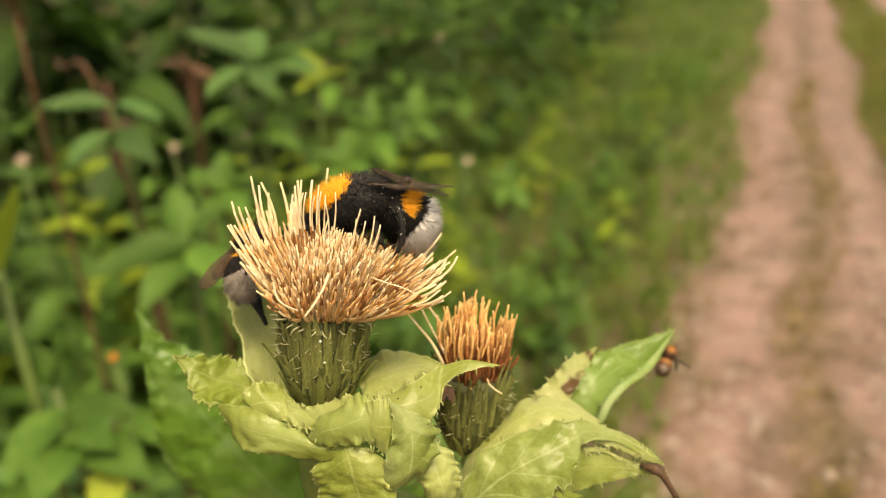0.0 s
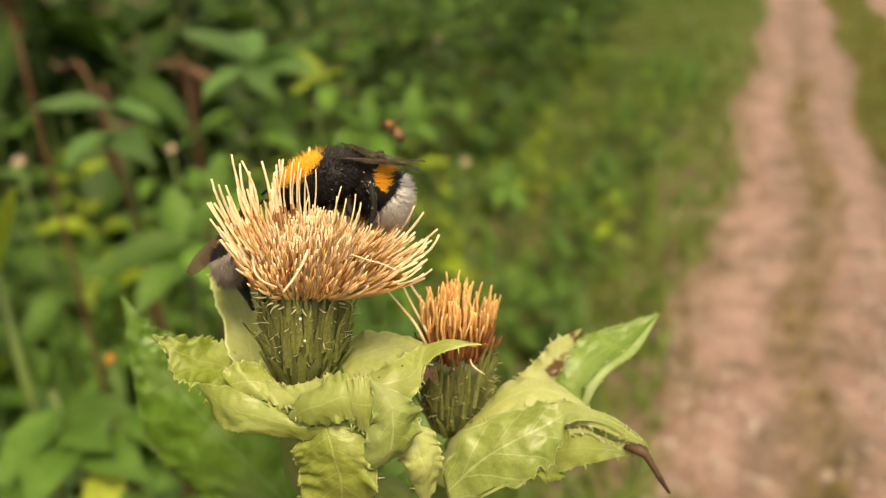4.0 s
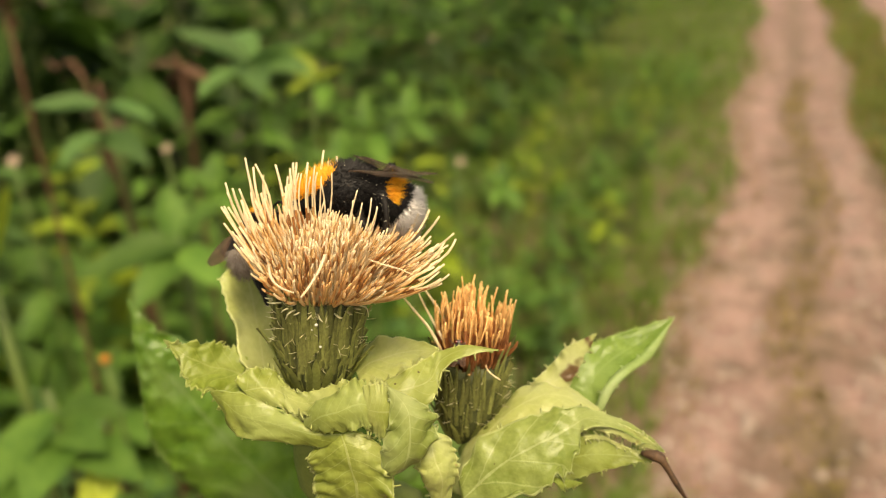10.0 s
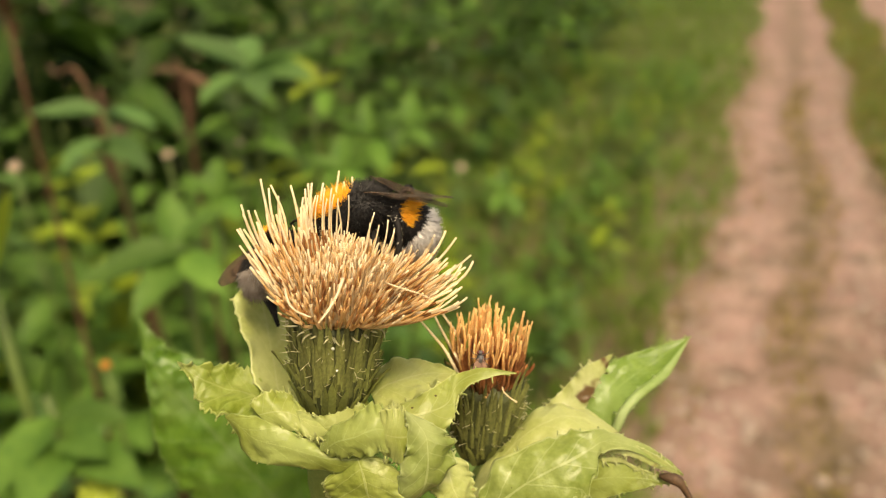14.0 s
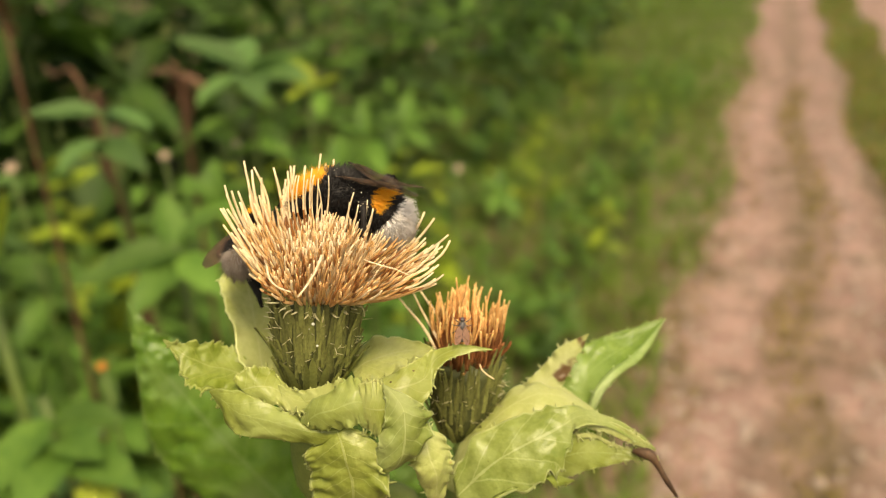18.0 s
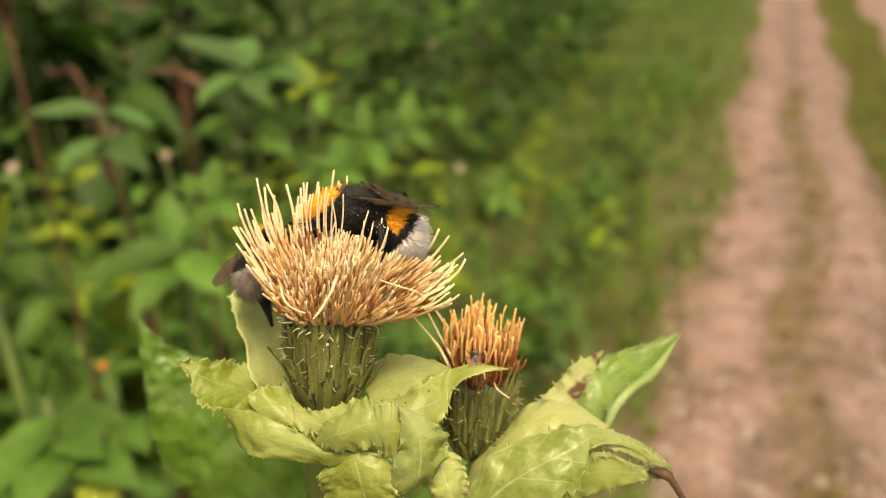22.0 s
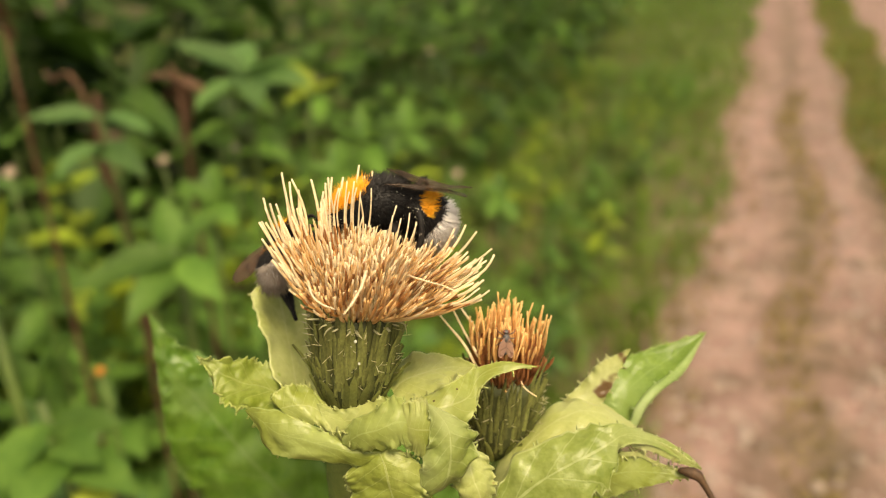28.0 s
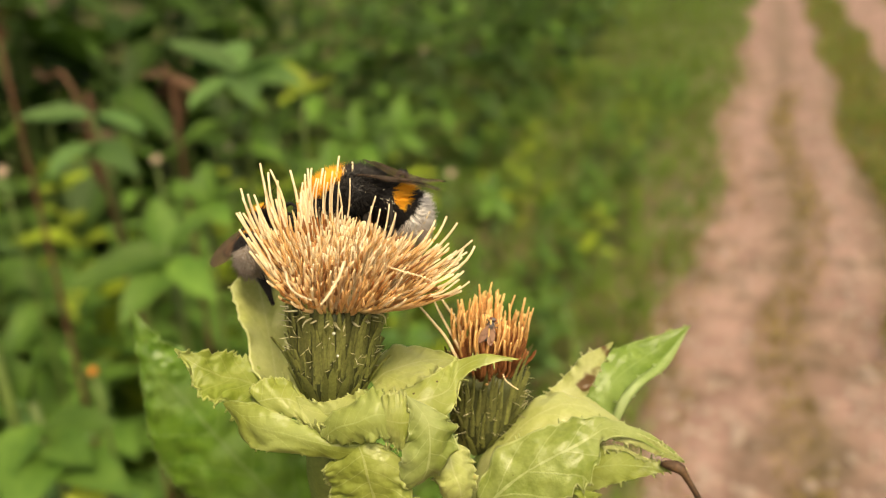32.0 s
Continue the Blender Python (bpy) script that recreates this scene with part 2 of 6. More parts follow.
def blade(rows, material, parent, name="leaf", label="", nu=72, nv=30, teeth=0.06, wave=0.5, seed=0, thick=0.22, origin=Vector(), n_teeth=16, spiny=True, torn=0.0):
    """A leaf lofted through cross rows (edge, middle, edge) in mm, wavy, toothed at its edges, with thickness."""
    rnd = random.Random(seed)
    rows = [r if isinstance(r[0], (tuple, list)) else (r, r, r) for r in rows]
    rails = [spline([r[k] for r in rows], nu) for k in range(3)]
    bm = bmesh.new()
    uv = bm.loops.layers.uv.new("UVMap")
    off = Vector((rnd.uniform(0, 50), rnd.uniform(0, 50), rnd.uniform(0, 50)))
    grid, uvs = [], {}
    for i in range(nu + 1):
        a, b, c = (rails[k][i] for k in range(3))
        s = i / nu
        # jagged edge: short spines with hollows between
        ph = s * n_teeth + 1.6 * noise.noise(Vector((s * 5, seed, 2)))
        jag = [1 + teeth * ((1 - abs(2 * ((ph + o) % 1) - 1)) ** 2.2 * 1.6 - 0.7 + 0.8 * noise.noise(Vector((ph * 1.3, o * 9, seed)))) for o in (0.0, 0.43)]
        jag[1] += torn * (noise.noise(Vector((s * 9, seed, 4))) - 0.25 * ((s * 5.0) % 1))
        line = []
        for j in range(nv + 1):
            t = 2 * j / nv - 1
            e = (jag[0] if t < 0 else jag[1]) if abs(t) > 0.8 else 1.0
            t *= e
            p = b * (1 - t * t) + (a * (t * t - t) + c * (t * t + t)) * 0.5
            across = (c - a)
            along = rails[1][min(i + 1, nu)] - rails[1][max(i - 1, 0)]
            nrm = across.cross(along)
            if nrm.length > 1e-6:
                nrm.normalize()
            ripple = noise.noise(p * 0.2 + off) * 1.3 + noise.noise(p * 0.45 + off) * 1.25 + (0.5 - abs(noise.noise(p * 0.55 + off)) * 2.2) * 0.5 + (0.5 - abs(noise.noise(p * 1.1 + off)) * 2.0) * 0.14 + noise.noise(p * 1.8 + off) * 0.15
            fade = min(1, across.length / 6)
            frill = (noise.noise(Vector((s * 9, seed, t))) * 1.7 + noise.noise(Vector((s * 22, seed + 7, t))) * 0.4) * abs(t) ** 3
            p = p + nrm * (ripple * wave * (0.35 + 0.65 * abs(t)) + frill * min(1, wave * 2)) * fade
            v = bm.verts.new(origin + p * 0.001)
            uvs[v] = (s, j / nv)
            line.append(v)
        grid.append(line)
    for i in range(nu):
        for j in range(nv):
            f = bm.faces.new((grid[i][j], grid[i][j + 1], grid[i + 1][j + 1], grid[i + 1][j]))
            for lp in f.loops:
                lp[uv].uv = uvs[lp.vert]
    # spines along both edges
    rnd_s = random.Random(seed + 100)
    for i in range(2, nu - 1):
        for j, inner in ((0, 1), (nv, nv - 1)):
            if rnd_s.random() < 0.16 and spiny:
                p, q = grid[i][j].co, grid[i][inner].co
                d = (p - q).normalized() + Vector((rnd_s.gauss(0, .4), rnd_s.gauss(0, .4), rnd_s.gauss(0, .4)))
                tube(bm, [p - d * 0.0001, p + d * rnd_s.uniform(0.2, 0.55) * 0.001], [0.00006, 0.000012], 3, cap=False)
    ob = part(name, bm, material, parent, label)
    sol = ob.modifiers.new("thickness", "SOLIDIFY")
    sol.thickness, sol.offset = thick * 0.001, 0
    return ob


def turn_to(axis, spin=0.0):
    """A rotation that takes z to axis, after a turn about z."""
    return Vector((0, 0, 1)).rotation_difference(Vector(axis)).to_matrix().to_4x4() @ Matrix.Rotation(spin, 4, "Z")


# ---------------------------------------------------------------- the thistle
MOUTH = Vector((-0.0145, 0.0780, 1.1535))                  # where the florets leave the large head
ROOT = Vector((-0.33, 0.30, 0.0))        # where the stem leaves the ground
thistle = thing("thistle", ROOT, "flowering cabbage thistle with cream florets and pale yellow-green leaves", "thistle")
O = MOUTH - ROOT                         # the head in the plant's own space


def flower_head(name, label, mouth, axis, cup_len, cup_r, n_bracts, seed, curls):
    """The cup of a thistle head with its overlapping spiny bracts."""
    rnd = random.Random(seed)
    axis = Vector(axis).normalized()
    frame_m = Matrix.Translation(O + Vector(mouth) * 0.001) @ turn_to(axis)

    def radius(h):                       # h: 0 at the base, 1 at the mouth
        return cup_r * (0.68 + 0.36 * math.sin(min(h, 0.5) / 0.5 * math.pi / 2) + 0.04 * max(0, h - 0.5) / 0.5)
    bm = bmesh.new()
    hs = [i / 12 for i in range(13)]
    rings = []
    for h in hs:
        rings.append([bm.verts.new(Vector((math.cos(a) * radius(h), math.sin(a) * radius(h), (h - 1) * cup_len)) * 0.001)
                      for a in (k * math.tau / 28 for k in range(28))])
    for i in range(12):
        for k in range(28):
            bm.faces.new((rings[i][k], rings[i][(k + 1) % 28], rings[i + 1][(k + 1) % 28], rings[i + 1][k]))
    bm.faces.new(rings[0][::-1])
    bm.faces.new(rings[-1])
    cup = part(name, bm, M_CUP, thistle, label)
    cup.matrix_basis = frame_m
    # bracts
    forms, outer = [], []
    for k in range(4):
        bm = bmesh.new()
        w, ln = 0.36 + 0.06 * k, 5.0 + 0.8 * k
        prev = None
        for i in range(6):
            s = i / 5
            ww = w * (1 - s) ** 0.85 * (0.7 + 1.1 * s) if i < 5 else 0.02
            lift = 0.06 + 0.10 * s + (0.08 + 0.11 * k) * max(0, s - 0.55) ** 1.5 * 5
            ring = [bm.verts.new(Vector((lift + q[1], q[0] * ww, s * ln)) * 0.001) for q in ((-1, -0.08), (0, 0.16), (1, -0.08))]
            if prev:
                for a in range(2):
                    bm.faces.new((prev[a], prev[a + 1], ring[a + 1], ring[a]))
            prev = ring
        outer.append(mesh_of("bract", bm.copy(), [M_BRACT_PALE]))
        forms.append(mesh_of("bract", bm, [M_BRACT]))
    rows = 10
    for i in range(n_bracts):
        row = i * rows // n_bracts
        h = 0.0 + 0.74 * row / (rows - 1)
        a = i * 2.39996 + rnd.uniform(-0.1, 0.1)
        slope = math.atan2(radius(min(h + 0.42, 1)) - radius(h), 0.42 * cup_len)
        m = Matrix.Rotation(a, 4, "Z") @ Matrix.Translation(Vector((radius(h) + 0.05, 0, (h - 1) * cup_len)) * 0.001) @ Matrix.Rotation(slope, 4, "Y") @ Matrix.Rotation(rnd.uniform(-0.07, 0.07), 4, "X")
        if row == 0:                     # broad outer bracts at the base
            m = m @ Matrix.Rotation(0.06, 4, "Y") @ Matrix.Diagonal((1.3, 1.6, rnd.uniform(0.85, 1.3), 1))
        share("bract", (outer if row == 0 else forms)[rnd.randrange(4)], cup, m)
    # fine spines and hairs round the cup
    bm = bmesh.new()
    for i in range(140):
        a, h = rnd.uniform(0, math.tau), rnd.uniform(0.3, 1.02)
        r = radius(min(h, 1))
        out = Vector((math.cos(a), math.sin(a), 0))
        p0 = out * r + Vector((0, 0, (h - 1) * cup_len))
        tip = p0 + out * rnd.uniform(0.5, 1.5) + Vector((rnd.uniform(-.6, .6), rnd.uniform(-.6, .6), rnd.uniform(-0.2, 1.4)))
        tube(bm, [p0 * 0.001, (p0 * 0.5 + tip * 0.5 + out * 0.1) * 0.001, tip * 0.001], [0.00007, 0.00006, 0.00002], 3)
    for i in range(curls):                  # curled spines just under the brush
        a = i * math.tau / curls + rnd.uniform(-0.1, 0.1)
        out = Vector((math.cos(a), math.sin(a), 0))
        p0 = out * radius(0.9) + Vector((0, 0, -0.06 * cup_len))
        ln = rnd.uniform(0.8, 1.7)
        side = Vector((-out.y, out.x, 0)) * rnd.uniform(-0.8, 0.8)
        pts = spline([p0, p0 + (out * 0.7 + side * 0.4) * ln, p0 + (out * 0.9 + side + Vector((0, 0, rnd.uniform(-0.8, 0.3)))) * ln], 5)
        tube(bm, [p * 0.001 for p in pts], [0.00013, 0.00013, 0.00012, 0.0001, 0.00008, 0.00003], 4)
    hairs = part("spine_hairs", bm, M_HAIR, cup)
    hairs["kind"] = "stuff"
    return cup


def floret(bm, base, tip, bow, zones, r, rnd):
    """One floret from base to tip, bowed by the offset bow: corolla tube, anther tube, style. zones: (end, slot) along it."""
    n = 12
    mid = base.lerp(tip, 0.5) + bow
    jit = Vector((rnd.gauss(0, 1), rnd.gauss(0, 1), rnd.gauss(0, 0.4))) * 0.022 * (tip - base).length
    pts, rad, mats = [], [], []
    for i in range(n + 1):
        t = i / n
        p = base * (1 - t) ** 2 + mid * 2 * t * (1 - t) + tip * t * t
        pts.append((p + jit * math.sin(t * math.pi * 2)) * 0.001)
        end, slot = next(z for z in zones if t <= z[0] + 1e-6)
        k = {0: 1.05 - 0.30 * t, 1: 0.80, 3: 0.95 - 0.3 * t, 2: 0.78 - 0.14 * t}[slot]
        rad.append(r * k * 0.001 * ((0.8 if slot == 2 else 0.35) if i == n else 0.85 if i == n - 1 else 1.0))
        mats.append(slot)
    tube(bm, pts, rad, 6, mats[1:])


def brush(cup, plan, mats, n_free, seed):
    """Florets on a cup: the first n_free of the plan as parts, the rest as one tuft."""
    rnd = random.Random(seed)
    rest = bmesh.new()
    for i, (base, tip, bow, zones, r) in enumerate(plan):
        bm = bmesh.new() if i < n_free else rest
        floret(bm, base, tip, bow, zones, r, rnd)
        if i < n_free:
            part("floret", bm, mats, cup)
    tuft = part("floret_tuft", rest, mats, cup)
    tuft["kind"] = "stuff"


AXIS = (0.10, 0.03, 1.0)
# the rim of the open brush: degrees round the head from the track side, reach outwards, height over the mouth
RIM = [(-180, 11.8, 10.0), (-165, 9.2, 8.6), (-140, 7.6, 6.8), (-115, 8.0, 6.0), (-90, 8.2, 5.6), (-60, 9.2, 5.2), (-32, 12.6, 4.6), (-12, 15.2, 5.8),
       (5, 15.8, 7.2), (18, 14.8, 8.0), (35, 13.2, 8.4), (60, 10.6, 11.0), (85, 9.9, 13.2), (115, 11.0, 13.8), (145, 12.0, 13.0), (165, 12.0, 11.8), (180, 11.8, 10.0)]


def rim_at(deg):
    deg = (deg + 180) % 360 - 180
    for (a, ra, za), (b, rb, zb) in zip(RIM, RIM[1:]):
        if a <= deg <= b:
            k = (deg - a) / (b - a)
            return ra + (rb - ra) * k, za + (zb - za) * k
    return RIM[0][1:]


def open_brush(n, seed):
    """A wide bowl of florets: low and packed in the middle, long and loose round the rim."""
    rnd = random.Random(seed)
    plan = []
    for i in range(n):
        f = ((i + 0.5) / n) ** 0.56
        a = i * 2.39996 + rnd.uniform(-0.2, 0.2)
        out = Vector((math.cos(a), math.sin(a), 0))
        deg = math.degrees(math.atan2(out.y, out.x))
        reach, rise = rim_at(deg)
        front = -out.y
        tall = f > 0.80
        short = rnd.uniform(0.68, 0.92) if tall and front < 0.45 and rnd.random() < 0.45 else 1.0      # some of the loose rim
        g = f * rnd.uniform(0.94, 1.05)
        dome = 9.5 - 5.6 * g ** 1.5 - 1.9 * max(0.0, -out.x) * min(1.0, g * 1.5)  # the packed middle slopes down to the front
        lift = max(0.0, min(1.0, 0.75 - front * 1.5)) * g ** 3.8
        z = dome + (rise - dome) * lift + rnd.gauss(0, 0.28 + 0.25 * f)
        z = min(z, max(rise, dome) + 0.5)
        if out.y > 0.1 and out.x > -0.15 and 0.3 < g < 0.93:    # trodden flat where the bee sits
            z = min(z, 6.3 + rnd.gauss(0, 0.4))
        tip = Vector((0.9, -0.3, 0)) * (1 - g) + out * reach * g + Vector((0, 0, z))
        base = out * 4.5 * min(1.0, f * 1.06) + Vector((0, 0, rnd.uniform(-0.4, 0.2)))
        tip = base.lerp(tip, short)
        span = (tip - base)
        bow = out * (0.10 * span.length * f) - Vector((0, 0, 0.13 * span.length * f * f)) + Vector((rnd.gauss(0, 0.13), rnd.gauss(0, 0.13), 0))
        dark = rnd.random() < (0.62 if front > 0.15 or f < 0.55 else 0.25)
        slot = 1 if dark else 3
        if tall and front < 0.3:
            c = rnd.uniform(0.46, 0.60)
            zones = ((c, 0), (c + rnd.uniform(0.10, 0.20), slot), (1, 2))
        else:
            c = rnd.uniform(0.68, 0.82)
            if f < 0.52:
                slot = 3
            body_tone = 2 if f < 0.52 and rnd.random() < 0.5 else 3 if f > 0.5 and front > -0.1 and rnd.random() < 0.55 else 0      # the outer front florets are browner, partly shade put into their colour
            zones = ((c, body_tone), (c + rnd.uniform(0.10, 0.17), slot), (1, rnd.choice((2, body_tone) if f < 0.52 else (0, body_tone, slot, slot)))) if rnd.random() < 0.6 else ((c, body_tone), (1, rnd.choice((0, 2, body_tone))))
        plan.append((base, tip, bow, zones, rnd.uniform(0.23, 0.275) if tall and front < 0.3 else rnd.uniform(0.185, 0.225)))
    # long styles standing up before the bee, some in pairs
    for i in range(19):
        x, y = rnd.uniform(-4.6, 0.6) if i % 5 < 3 else rnd.uniform(0.6, 5.4), rnd.uniform(-0.4, 1.8)
        lean = rnd.gauss(0.5 if x > 2.5 else 0.0, 0.5)
        top = rnd.uniform(12.4, 15.0) if x < 0.6 else rnd.uniform(10.6, 12.6)
        plan.append((Vector((x * 0.35, y * 0.4, 0)), Vector((x + lean, y + rnd.uniform(-0.3, 0.8), top)), Vector((0.25 * x, 0, 0)),
                     ((0.5, 0), (rnd.uniform(0.66, 0.74), 1 if i % 3 else 3), (1, 2)), rnd.uniform(0.155, 0.185)))
    plan.reverse()
    return plan


def pappus(cup, n, seed):
    """Fine cream hairs packed between the florets, added to lighten the dark gaps."""
    rnd = random.Random(seed)
    bm = bmesh.new()
    for i in range(n):
        f = ((i + 0.5) / n) ** 0.56 * 0.97
        a = i * 2.39996 + rnd.uniform(-0.3, 0.3)
        out = Vector((math.cos(a), math.sin(a), 0))
        reach, rise = rim_at(math.degrees(a))
        top = (9.0 - 5.6 * f ** 1.5 - 1.9 * max(0.0, -out.x) * min(1.0, f * 1.5)) * rnd.uniform(0.74, 0.93)
        base = out * 4.4 * f
        tip = Vector((0.9, -0.3, 0)) * (1 - f) + out * (4.4 + (reach - 4.4) * 0.62) * f + Vector((0, 0, top))
        mid = base.lerp(tip, 0.5) + out * 0.5 * f - Vector((0, 0, 0.5 * f))
        tube(bm, [base * 0.001, mid * 0.001, tip * 0.001], [0.00008, 0.00008, 0.00003], 3, cap=False)
    part("pappus_hairs", bm, M_PAPPUS, cup, "cream silky hairs added to lighten gaps between the florets")["kind"] = "stuff"


def fading_brush(n, seed):
    """A narrow tufted brush: rusty below, tan above, ragged at its foot."""
    rnd = random.Random(seed)
    plan = []
    for i in range(n):
        f = math.sqrt((i + 0.5) / n)
        a = i * 2.39996 + rnd.uniform(-0.2, 0.2)
        a += 0.2 * math.sin(a * 5)                          # the florets cling in tufts
        out = Vector((math.cos(a), math.sin(a), 0))
        base = out * 4.0 * f
        drop = rnd.random()
        clump = 0.5 + 0.5 * math.sin(a * 4 + 3 * f)
        z = (7.6 + 3.2 * clump - 1.6 * f + rnd.gauss(0, 0.8)) * (1.0 if drop < 0.72 else rnd.uniform(0.35, 0.75))
        reach = 4.2 * f + (1.1 + 0.7 * out.x) * f * rnd.uniform(0.6, 1.4)
        tip = out * reach + Vector((rnd.gauss(0, 0.45), rnd.gauss(0, 0.45), z))
        if f > 0.93 and rnd.random() < 0.18:                # spent florets hanging over the bracts
            tip = out * rnd.uniform(5.2, 6.6) + Vector((0, 0, rnd.uniform(-2.2, 1.0)))
        bow = out * 0.5 * f + Vector((rnd.gauss(0, 0.25), rnd.gauss(0, 0.25), 0))
        c = rnd.uniform(0.48, 0.70) if out.y < 0.6 else 0.35
        plan.append((base, tip, bow, ((c * 0.6, 0), (c, 1), (rnd.uniform(0.75, 0.85), 3), (1, 2)) if drop < 0.72 else ((0.7, 0), (1, 1)), rnd.uniform(0.16, 0.27)))
    plan.reverse()
    return plan


big = flower_head("flower_head", "wide open head of cream and tan florets over dark olive spiny bracts", (0.2, 0.3, 2.0), AXIS, 14.2, 4.95, 200, 3, 34)
brush(big, open_brush(1000, 3), [M_TUBE, M_ANTHER, M_STYLE, M_TAN], 300, 4)
pappus(big, 3800, 9)
small = flower_head("flower_head", "narrow rusty-orange fading head with olive bracts", (18.9, 5.1, -11.3), (0.03, 0.0, 1.0), 12.6, 4.6, 130, 5, 0)
brush(small, fading_brush(215, 5), [M_RUST, M_RUST, M_ORANGE, M_AMBER], 130, 6)

